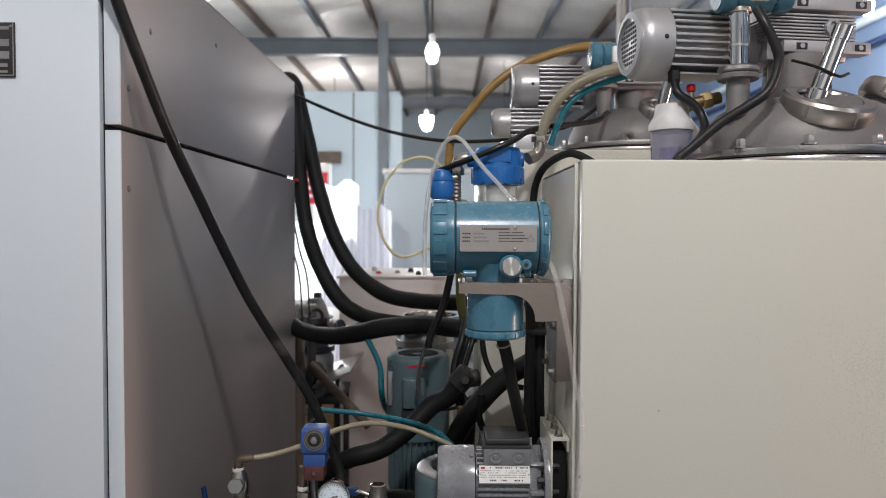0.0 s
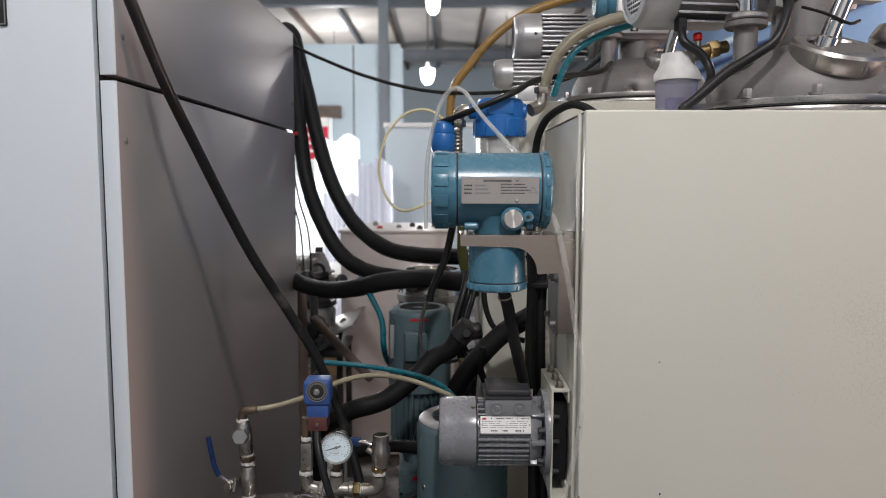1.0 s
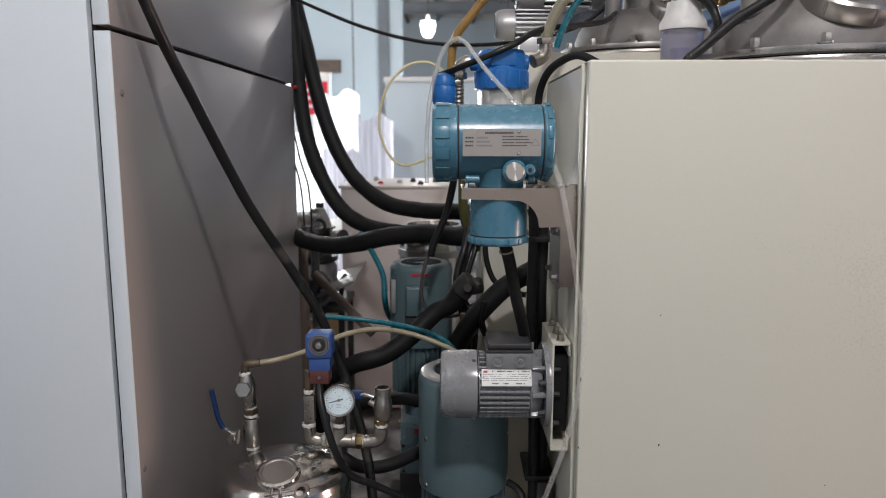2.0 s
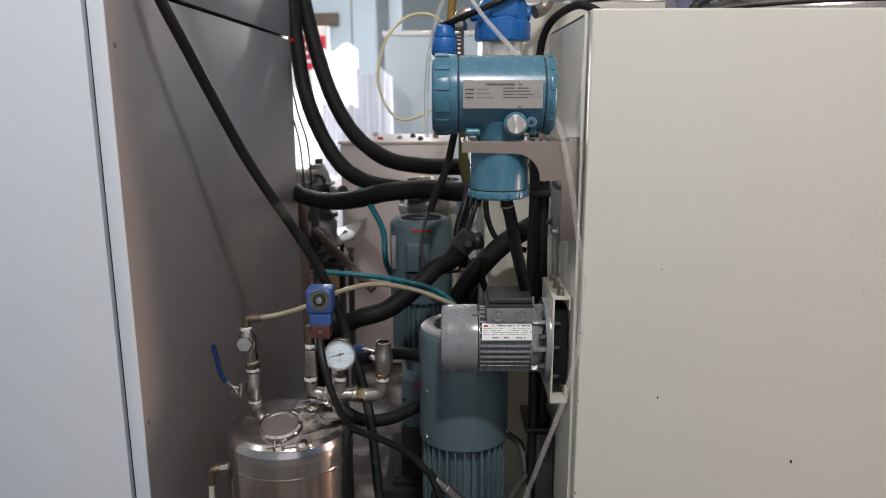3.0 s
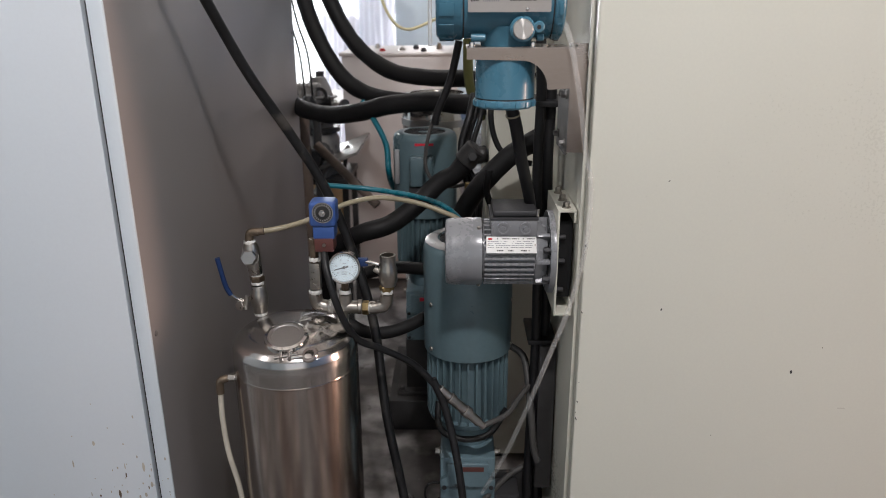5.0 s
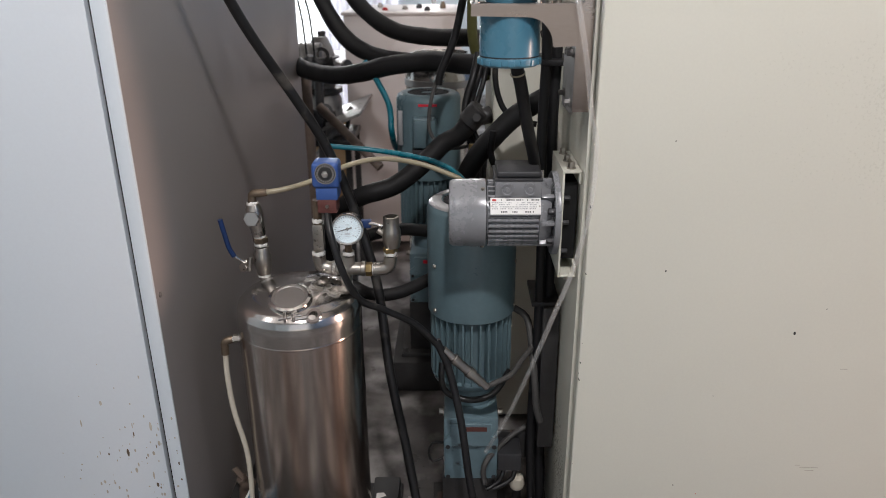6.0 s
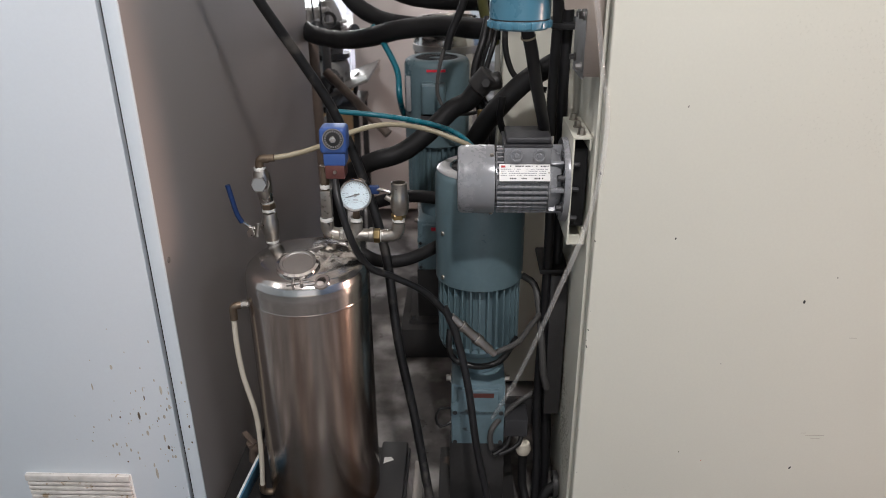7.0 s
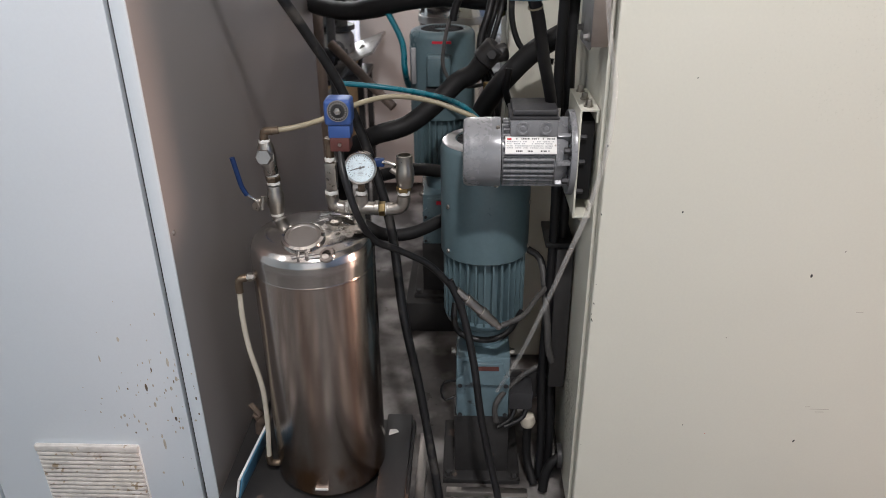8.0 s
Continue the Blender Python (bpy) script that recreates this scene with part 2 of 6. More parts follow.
SPLASH = mat("dried_splash", (0.40, 0.37, 0.31), 0.5, var=0.2, scale=40, bump=0)
PAPER_BLUE = mat("blue_folder_card", (0.05, 0.16, 0.26), 0.5, var=0.15, bump=0.05)


# ------------------------------------------------------------ mesh helpers
def thing(name, at, label, category, group="", kind=""):
    o = new(name)
    o.location = at
    o.empty_display_size = 0.05
    return tagged(o, label, category, group, kind)


def root_of(o):
    while o.parent:
        o = o.parent
    return o


def part(name, bm, material, parent=None, label="", angle=38):
    """One bmesh, in world coordinates, as one mesh object under a thing or part."""
    me = bpy.data.meshes.new(name)
    bmesh.ops.recalc_face_normals(bm, faces=bm.faces[:])
    bm.to_mesh(me)
    bm.free()
    for p in me.polygons:
        p.use_smooth = True
    me.set_sharp_from_angle(angle=radians(angle))
    me.materials.append(material)
    o = new(name, me)
    if parent:
        o.parent = parent
        r = root_of(parent)
        if parent is r:
            o.matrix_parent_inverse = Matrix.Translation(-Vector(r.location)) if r.type == 'EMPTY' else Matrix()
    if label:
        o["label"] = label
    return o


def again(ob, m):
    """Another piece on the same mesh as ob, moved by m, under the same parent."""
    o = ob.copy()
    scene.collection.objects.link(o)
    o.matrix_basis = m
    return o


def solo(name, bm, material, label, category, group="", kind="", angle=38):
    return tagged(part(name, bm, material, None, "", angle), label, category, group, kind)


def box(x0, x1, y0, y1, z0, z1, bev=0.0, bm=None, seg=1):
    bm2 = bmesh.new()
    bmesh.ops.create_cube(bm2, size=1.0)
    for v in bm2.verts:
        v.co = Vector(((x0 + x1) / 2 + v.co.x * (x1 - x0), (y0 + y1) / 2 + v.co.y * (y1 - y0), (z0 + z1) / 2 + v.co.z * (z1 - z0)))
    if bev:
        bmesh.ops.bevel(bm2, geom=bm2.edges[:], offset=bev, segments=seg + 1, affect='EDGES', profile=0.6)
    return merge(bm, bm2)


def merge(bm, bm2):
    if bm is None:
        return bm2
    me = bpy.data.meshes.new("tmp")
    bm2.to_mesh(me)
    bm.from_mesh(me)
    bm2.free()
    bpy.data.meshes.remove(me)
    return bm


def moved(bm, m):
    bmesh.ops.transform(bm, matrix=m, verts=bm.verts[:])
    return bm


def frame_to(p, d):
    """A pose at p whose z axis points along d."""
    return Matrix.Translation(p) @ Vector(d).to_track_quat('Z', 'Y').to_matrix().to_4x4()


def lathe(profile, m=None, seg=32, bm=None, closed=True):
    """Turn (radius, height) pairs about z, then place by m."""
    b2 = bmesh.new()
    rings = []
    for r, z in profile:
        if r < 1e-5:
            rings.append([b2.verts.new((0, 0, z))])
        else:
            rings.append([b2.verts.new((r * math.cos(2 * math.pi * i / seg), r * math.sin(2 * math.pi * i / seg), z)) for i in range(seg)])
    for a, b in zip(rings, rings[1:]):
        for i in range(seg):
            j = (i + 1) % seg
            if len(a) == 1 and len(b) == 1:
                continue
            if len(a) == 1:
                b2.faces.new((a[0], b[i], b[j]))
            elif len(b) == 1:
                b2.faces.new((a[i], a[j], b[0]))
            else:
                b2.faces.new((a[i], a[j], b[j], b[i]))
    if closed:
        for ring in (rings[0], rings[-1]):
            if len(ring) > 2:
                b2.faces.new(ring)
    if m is not None:
        moved(b2, m)
    return merge(bm, b2)


def rod(p0, p1, r, seg=20, bev=0.0, bm=None, r1=None):
    p0, p1 = Vector(p0), Vector(p1)
    h = (p1 - p0).length
    r1 = r if r1 is None else r1
    if bev:
        prof = [(0, 0), (r - bev, 0), (r, bev), (r1, h - bev), (r1 - bev, h), (0, h)]
    else:
        prof = [(0, 0), (r, 0), (r1, h), (0, h)]
    return lathe(prof, frame_to(p0, p1 - p0), seg, bm)


def smooth_line(pts, step=0.012):
    """Points along a smooth line through pts."""
    P = [Vector(p) for p in pts]
    P = [P[0] * 2 - P[1]] + P + [P[-1] * 2 - P[-2]]
    out = []
    for i in range(1, len(P) - 2):
        a, b, c, d = P[i - 1:i + 3]
        n = max(2, int((c - b).length / step))
        for k in range(n):
            t = k / n
            out.append(0.5 * ((2 * b) + (c - a) * t + (2 * a - 5 * b + 4 * c - d) * t * t + (3 * b - a - 3 * c + d) * t ** 3))
    out.append(P[-2])
    return out


def sweep(pts, r, seg=12, step=0.012, ribs=0.0, pitch=0.006, bm=None, wobble=0.0):
    """A round hose through pts; ribs: how much deeper every other ring is."""
    line = smooth_line(pts, pitch / 2 if ribs else step)
    b2 = bmesh.new()
    t0 = (line[1] - line[0]).normalized()
    up = t0.orthogonal().normalized()
    prev = None
    for i, p in enumerate(line):
        t = (line[min(i + 1, len(line) - 1)] - line[max(i - 1, 0)]).normalized()
        up = (up - t * up.dot(t)).normalized()
        side = t.cross(up)
        rr = r * (1 - ribs * (i % 2)) * (1 + wobble * noise.noise(p * 25))
        ring = [b2.verts.new(p + (up * math.cos(2 * math.pi * k / seg) + side * math.sin(2 * math.pi * k / seg)) * rr) for k in range(seg)]
        if prev:
            for k in range(seg):
                j = (k + 1) % seg
                b2.faces.new((prev[k], prev[j], ring[j], ring[k]))
        else:
            b2.faces.new(ring)
        prev = ring
    b2.faces.new(prev)
    return merge(bm, b2)


def extrude_poly(pts, depth, m=None, bev=0.0, bm=None):
    """A flat outline (x, y) made depth thick along z."""
    b2 = bmesh.new()
    f = b2.faces.new([b2.verts.new((x, y, 0)) for x, y in pts])
    e = bmesh.ops.extrude_face_region(b2, geom=[f])
    bmesh.ops.translate(b2, vec=(0, 0, depth), verts=[v for v in e["geom"] if isinstance(v, bmesh.types.BMVert)])
    if bev:
        bmesh.ops.bevel(b2, geom=b2.edges[:], offset=bev, segments=1, affect='EDGES')
    if m is not None:
        moved(b2, m)
    return merge(bm, b2)


def hexnut(p, d, r, h, hole=True):
    b2 = lathe([(0, 0), (r * 0.93, 0), (r, r * 0.1), (r, h - r * 0.1), (r * 0.9, h), (0, h)], frame_to(p, d), 6)
    return b2


def bolt(parent, p, d, r=0.006, h=0.006, material=None, name="bolt"):
    """A hexagon head on a washer at p, standing out along d."""
    d = Vector(d).normalized()
    bm = lathe([(0, 0), (r * 1.45, 0), (r * 1.45, h * 0.25), (0, h * 0.25)], frame_to(p, d), 16)
    merge(bm, lathe([(0, 0), (r, 0), (r, h * 0.85), (r * 0.85, h), (0, h)], frame_to(Vector(p) + d * h * 0.25, d), 6))
    return part(name, bm, material or NICKEL, parent)


def hose(name, pts, r, material, label, category="hose", **k):
    return solo(name, sweep(pts, r, **k), material, label, category)

# ------------------------------------------------------------ the hall
X_L, X_R, Y_N, Y_F = -5.0, 4.2, -6.0, 24.0
solo("floor", box(X_L - 0.2, X_R + 0.2, Y_N - 0.2, Y_F + 0.2, -0.2, 0.0), FLOOR_M, "dirty grey concrete workshop floor with pale worn patches", "floor", kind="structure")
solo("wall_left", box(X_L - 0.2, X_L, Y_N, Y_F, 0, ROOF_Z + 1.2), WALL_M, "pale blue panel hall wall", "wall", kind="structure")
# the gap in this wall is assumed, cut for the added side light
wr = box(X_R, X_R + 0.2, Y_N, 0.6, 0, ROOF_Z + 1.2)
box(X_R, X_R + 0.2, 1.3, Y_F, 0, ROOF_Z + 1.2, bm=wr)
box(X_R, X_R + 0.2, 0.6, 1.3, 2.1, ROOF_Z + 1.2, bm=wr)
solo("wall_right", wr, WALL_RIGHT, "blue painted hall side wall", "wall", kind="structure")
solo("wall_far", box(X_L, X_R, Y_F, Y_F + 0.2, 0, ROOF_Z + 1.2), WALL_M, "pale blue far gable wall", "wall", kind="structure")
# opening in the near wall is made up to hold the front fill
wb = box(X_L, -1.3, Y_N - 0.2, Y_N, 0, ROOF_Z + 1.2)
box(3.1, X_R, Y_N - 0.2, Y_N, 0, ROOF_Z + 1.2, bm=wb)
box(-1.3, 3.1, Y_N - 0.2, Y_N, 3.6, ROOF_Z + 1.2, bm=wb)
solo("wall_near", wb, WALL_M, "unseen pale blue wall with an assumed opening for the front fill", "wall", kind="structure")


def roof():
    """Corrugated sheet, ribs running across the hall's length."""
    bm = bmesh.new()
    n = 230
    for half, (xa, xb, za, zb) in enumerate([(X_L, -0.4, ROOF_Z - 0.25, ROOF_Z + 0.15), (-0.4, X_R, ROOF_Z + 0.15, ROOF_Z - 0.25)]):
        prev = None
        for i in range(n * 4):
            y = Y_N + (Y_F - Y_N) * i / (n * 4 - 1)
            h = 0.03 if i % 4 in (1, 2) else 0.0
            row = [bm.verts.new((xa, y, za + h)), bm.verts.new((xb, y, zb + h)), ]
            if prev:
                bm.faces.new((prev[0], prev[1], row[1], row[0]))
            prev = row
    return bm


solo("ceiling", roof(), ROOF_M, "galvanised corrugated metal roof sheets", "ceiling", kind="structure")


def roof_z(x):
    return ROOF_Z + 0.15 - 0.4 * abs(x + 0.4) / 4.6


for i, x in enumerate([-4.1, -3.2, -2.25, -1.3, -0.35, 0.75, 1.7, 2.65, 3.6]):
    z = roof_z(x)
    solo("purlin", box(x - 0.035, x + 0.035, Y_N, Y_F, z - 0.14, z - 0.012, 0.004), RUST_M if i % 2 else BEAM_M, "dark steel purlin under the roof sheets", "beam", "roof purlins", "structure")
for y, zb0 in ((-2.0, 4.42), (13.1, 4.42), (19.6, 4.52)):
    bm = bmesh.new()
    for za, zb, w in ((0.0, 0.03, 0.09), (0.03, 0.26, 0.01), (0.26, 0.29, 0.09)):
        box(X_L, X_R, y - w, y + w, zb0 + za, zb0 + zb, bm=bm)
    solo("roof_beam", bm, BEAM_M, "grey-blue painted steel roof beam", "beam", "roof beams", "structure")

# partition room at the far end, with its doorway and window light
PY = 12.2
bm = box(X_L, -3.05, PY, PY + 0.12, 0, 3.62)
box(-1.92, -0.78, PY, PY + 0.12, 0, 3.62, bm=bm)
box(-3.05, -1.92, PY, PY + 0.12, 2.45, 3.62, bm=bm)
solo("wall_partition", bm, WALL_M, "pale blue insulated panel partition with a doorway", "wall", kind="structure")
for x in (-3.9, -2.4, -1.55):
    solo("panel_joint", box(x - 0.012, x + 0.012, PY - 0.006, PY - 0.001, 0 if x != -2.4 else 2.5, 3.6), BEAM_M, "thin joint strip between wall panels", "trim", "panel joints", "structure")
bm = box(-3.2, -1.75, PY - 0.10, PY + 0.02, 2.42, 2.62, 0.01)
solo("door_lintel", bm, RUST_M, "brown weathered timber lintel over the doorway", "lintel", kind="structure")
solo("partition_post", box(-1.13, -0.97, PY - 0.12, PY - 0.02, 0, 4.75, 0.006), BEAM_M, "grey steel post at the partition", "post", kind="structure")
solo("partition_end_panel", box(-0.95, -0.74, PY - 0.05, PY + 0.07, 0, 3.55, 0.004), WALL_M, "pale blue end panel beside the post", "panel", kind="structure")
solo("backdrop", box(-3.6, -1.5, PY + 1.5, PY + 1.52, 0.0, 2.8), DAY, "overexposed daylight outside the doorway", "backdrop", kind="structure")
# red sign in the doorway
sg = thing("wall_sign", (-2.1, PY - 0.03, 1.5), "white board with a red printed notice", "sign")
part("board", box(-2.55, -1.93, PY - 0.05, PY - 0.03, 1.45, 2.42, 0.004), WHITE, sg)
part("red_panel", box(-2.45, -1.97, PY - 0.056, PY - 0.051, 1.75, 2.28), SIGN_RED, sg, "red printed panel")
for i in range(3):
    part("print_bar", box(-2.38, -2.04, PY - 0.060, PY - 0.057, 2.12 - i * 0.13, 2.17 - i * 0.13), WHITE, sg)

# low light blue panel cabinet and white sheets in front of the partition
lp = thing("panel_cabinet", (-0.3, 8.5, 0), "pale blue panel enclosure with a white top rim", "cabinet")
part("body", box(-0.70, 0.55, 8.3, 9.1, 0, 2.0, 0.01), WALL_M, lp)
part("rim", box(-0.72, 0.57, 8.28, 9.12, 2.0, 2.05, 0.008), WHITE, lp, "white top rim")


def hanging_sheet(x0, x1, y, z0, z1, waves, seed):
    bm = bmesh.new()
    nx, nz = 40, 10
    g = {}
    for i in range(nx + 1):
        for k in range(nz + 1):
            u, w = i / nx, k / nz
            yy = y + 0.05 * math.sin(u * waves * 6.28 + seed) * (1.1 - 0.5 * w) + 0.03 * noise.noise(Vector((u * 4, w * 2, seed)))
            zz = z0 + (z1 - z0) * w + (0.05 * math.sin(u * 9 + seed) if k == nz else 0)
            g[i, k] = bm.verts.new((x0 + (x1 - x0) * u, yy, zz))
    for i in range(nx):
        for k in range(nz):
            bm.faces.new((g[i, k], g[i + 1, k], g[i + 1, k + 1], g[i, k + 1]))
    bmesh.ops.solidify(bm, geom=bm.faces[:], thickness=0.004)
    return bm


for a in ((-1.62, -1.08, 9.0, 0.0, 1.92, 4, 1.0), (-0.98, -0.60, 8.0, 0.0, 1.62, 3, 2.3), (-1.75, -1.50, 7.2, 0.0, 1.55, 3, 4.2), (-1.20, -0.85, 7.0, 0.0, 1.25, 4, 0.4)):
    solo("plastic_sheet", hanging_sheet(*a), SHEET, "white translucent plastic sheet hanging in folds", "sheet", "hanging sheets")

# pipe run high on the right wall
for z, r, y in ((2.55, 0.05, 0), (2.30, 0.035, 0)):
    solo("wall_pipe", rod((X_R - 0.08, Y_N + 0.5, z + 0.9), (X_R - 0.08, Y_F - 0.5, z + 0.9), r, 16), WALL_M if r > 0.04 else GRIP_BLUE, "painted service pipe along the hall wall", "pipe", "wall pipes")
solo("roof_pipe", rod((1.42, 6.0, 1.2), (1.42, 6.0, 5.0), 0.06, 20), STEEL, "upright galvanised pipe reaching the roof", "pipe")


# ------------------------------------------------------------ pendant lamps
def pendant(x, y, z, k):
    th = thing("pendant_lamp", (x, y, z), "lit white bulb hanging on a thin cord from the roof", "lamp", "pendant lamps")
    part("bulb", lathe([(0, -0.115 * k), (0.04 * k, -0.108 * k), (0.068 * k, -0.08 * k), (0.088 * k, -0.02 * k), (0.096 * k, 0.05 * k), (0.092 * k, 0.085 * k), (0.06 * k, 0.09), (0, 0.09)], Matrix.Translation((x, y, z)), 20), BULB_M, th, "glowing white bulb").visible_shadow = False
    part("socket", rod((x, y, z + 0.088), (x, y, z + 0.17), 0.026, 14, 0.004), WHITE, th)
    part("cord", rod((x, y, z + 0.17), (x, y, roof_z(x) - 0.01), 0.008, 8), CABLE_GREY, th)


# a pendant hangs at every entry, the five added fill bulbs included
for b in BULBS:
    pendant(*b, 0.58 if 5 < b[1] < 7 else 1.0)

# ------------------------------------------------------------ control cabinet
CX, CY0, CY1, CZ = -0.572, 1.366, 2.83, 1.955
cab = thing("control_cabinet", (-0.85, 2.1, 0), "tall pale grey steel control cabinet with grey side panels", "cabinet")
part("carcass", box(-1.09, CX - 0.028, CY0 + 0.05, CY1, 0.06, CZ - 0.004), GAP, cab, "dark cabinet carcass")
part("plinth", box(-1.08, CX - 0.02, CY0 + 0.04, CY1 - 0.02, 0.0, 0.058), BLACK_IRON, cab)
part("door", box(-1.078, -0.6075, CY0 - 0.001, CY0 + 0.040, 0.075, CZ, 0.002), DOOR, cab, "pale grey painted door spattered with dried stains")
part("door", box(-1.56, -1.086, CY0 - 0.001, CY0 + 0.040, 0.075, CZ, 0.002), DOOR, cab)
part("carcass", box(-1.57, -1.09, CY0 + 0.05, CY1, 0.06, CZ - 0.004), GAP, cab, "dark cabinet carcass")
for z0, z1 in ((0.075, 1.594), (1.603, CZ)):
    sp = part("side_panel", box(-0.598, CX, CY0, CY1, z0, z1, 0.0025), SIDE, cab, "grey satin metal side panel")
    part("edge_strip", box(-0.5985, CX + 0.0006, CY0 - 0.0012, CY0 + 0.0035, z0 + 0.0005, z1 - 0.0005, 0.001), DOOR, sp, "pale painted front edge")
part("top_cover", box(-1.57, CX, CY0, CY1, CZ, CZ + 0.004), SIDE, cab)
for y, z in ((1.40, 1.673), (1.397, 1.493), (1.388, 0.80), (1.50, 1.80), (2.80, 1.70), (2.80, 1.30), (1.90, 1.87)):
    part("screw", lathe([(0, 0), (0.006, 0), (0.0055, 0.0015), (0.003, 0.0026), (0, 0.0026)], frame_to((CX, y, z), (1, 0, 0)), 14), DULL, cab)
# black strip added behind the door edge so the gap reads dark
part("gap_strip", box(-0.6065, -0.5995, CY0 + 0.012, CY0 + 0.05, 0.08, CZ - 0.01), RUBBER, cab, "black strip added to darken the door gap")
part("hinge_tip", box(CX - 0.002, CX + 0.012, 2.822, 2.838, 1.588, 1.60, 0.002), RED, cab, "small red tip")
npl = part("nameplate", box(-0.90, -0.752, CY0 - 0.004, CY0 - 0.0015, 1.684, 1.779, 0.001), INK, cab, "black nameplate with white marks")
part("rim", box(-0.898, -0.756, CY0 - 0.0048, CY0 - 0.0042, 1.6865, 1.6885), PLATE, npl)
part("rim", box(-0.756, -0.754, CY0 - 0.0048, CY0 - 0.0042, 1.6865, 1.777), PLATE, npl)
for i, (xa, xb, z, h) in enumerate(((-0.89, -0.762, 1.766, 0.006), (-0.86, -0.762, 1.738, 0.012), (-0.86, -0.762, 1.716, 0.013), (-0.85, -0.765, 1.702, 0.006), (-0.85, -0.765, 1.692, 0.004))):
    part("print_bar", box(xa, xb, CY0 - 0.0048, CY0 - 0.0042, z, z + h), PLATE, npl)
part("rivet", lathe([(0, 0), (0.003, 0), (0.002, 0.002), (0, 0.002)], frame_to((-0.759, CY0 - 0.004, 1.772), (0, -1, 0)), 10), NICKEL, npl)
# louvred vent
vent = part("vent", box(-0.962, -0.728, CY0 - 0.006, CY0 - 0.0012, 0.10, 0.294, 0.002), WHITE, cab, "dirty white plastic louvred vent")
LOUVRE = mat("stained_white_plastic", (0.56, 0.54, 0.51), 0.5, var=0.22, scale=34, bump=0.10, spots=((0.30, 0.235, 0.16), 0.61, 52, 0.06))
part("vent_head", box(-0.960, -0.728, CY0 - 0.014, CY0 - 0.005, 0.279, 0.296, 0.003), LOUVRE, vent)
for i in range(14):
    z = 0.268 - i * 0.0122
    sl = box(-0.957 + 0.001 * i * 0.3, -0.730, CY0 - 0.014, CY0 - 0.005, z, z + 0.0085, 0.002)
    part("slat", sl, LOUVRE, vent)
# dried splashes on the door
random.seed(7)
for i in range(96):
    x = min(-0.58, max(-1.0, random.gauss(-0.665, 0.07)))
    if -0.61 < x < -0.598:
        continue
    z = min(0.70, max(0.17, random.gauss(0.40, 0.095)))
    if x < -0.72 and z < 0.31:
        continue
    r = random.choice((0.0009, 0.0012, 0.0012, 0.0016, 0.002, 0.0028))
    s = random.uniform(1.0, 2.6) if i % 8 else random.uniform(3.5, 6.0)
    bm = lathe([(0, 0), (r, 0), (r * 0.7, 0.0004), (0, 0.0004)], Matrix.Translation((x, CY0 - 0.0011, z)) @ Matrix.Rotation(radians(90), 4, 'X') @ Matrix.Diagonal((1, s, 1, 1)), 9)
    for v in bm.verts:
        v.co.x += 0.25 * r * noise.noise(v.co * 400)
    part("splash", bm, SPLASH if i % 6 else BRONZE, cab)

# ------------------------------------------------------------ machine cabinets
BX, BY0, BY1, BZ = 0.235, 1.36, 1.915, 1.545


def machine_cabinet(x0, x1, y0, y1, z1, label):
    th = thing("machine_cabinet", ((x0 + x1) / 2, (y0 + y1) / 2, 0), label, "cabinet", "machine cabinets")
    part("front_panel", box(x0, x1, y0, y0 + 0.018, 0.03, z1, 0.004, seg=2), CREAM, th, "cream painted front panel with small chips")
    part("panel_return", box(x0 + 0.004, x0 + 0.016, y0 + 0.018, y0 + 0.050, 0.03, z1 - 0.002, 0.001), CREAM, th)
    part("corner_lip", box(x0 - 0.003, x0 + 0.020, y0 + 0.0535, y0 + 0.066, 0.03, z1 - 0.002, 0.002), CREAM, th, "proud folded lip at the corner")
    part("side_panel", box(x0 + 0.003, x0 + 0.018, y0 + 0.069, y1, 0.05, z1 - 0.004, 0.002), CREAM, th, "cream painted side panel")
    part("side_panel", box(x1 - 0.018, x1, y0 + 0.018, y1, 0.05, z1 - 0.004, 0.002), CREAM, th)
    part("back_panel", box(x0 + 0.018, x1 - 0.018, y1 - 0.015, y1, 0.05, z1 - 0.004), CREAM, th)
    part("top_plate", box(x0 + 0.002, x1 - 0.002, y0 + 0.018, y1, z1 - 0.0015, z1, 0.0005), CREAM, th)
    for fx in (x0 + 0.03, x1 - 0.08):
        for fy in (y0 + 0.03, y1 - 0.08):
            part("foot", box(fx, fx + 0.05, fy, fy + 0.05, 0, 0.05, 0.003), BLACK_IRON, th)
    return th


mc = machine_cabinet(BX, 1.22, BY0, BY1, BZ, "cream painted sheet steel machine cabinet with chipped edges")
machine_cabinet(0.096, 1.05, 2.12, 2.68, 1.64, "cream painted machine cabinet standing behind the first")
random.seed(11)
CHIPS = [(0.638, 0.735, 2.4), (0.684, 0.341, 2.2), (0.382, 0.863, 1.5), (0.497, 0.357, 1.0), (0.448, 0.379, 0.9), (0.374, 1.105, 0.9), (0.689, 0.786, 1.0), (0.503, 0.596, 0.8)]
CHIPS += [(BX + random.uniform(0.001, 0.006), random.uniform(0.25, 1.0), random.uniform(0.7, 1.3)) for i in range(9)]
for i, (x, z, k) in enumerate(CHIPS):
    bm = lathe([(0, 0), (0.001 * k, 0), (0.0007 * k, 0.0003), (0, 0.0003)], Matrix.Translation((x, BY0 - 0.0002, z)) @ Matrix.Rotation(radians(random.uniform(-40, 40)), 4, 'Y') @ Matrix.Rotation(radians(90), 4, 'X') @ Matrix.Diagonal((1, random.uniform(1, 2.6), 1, 1)), 7)
    part("paint_chip", bm, RED if i == 3 else INK, mc)
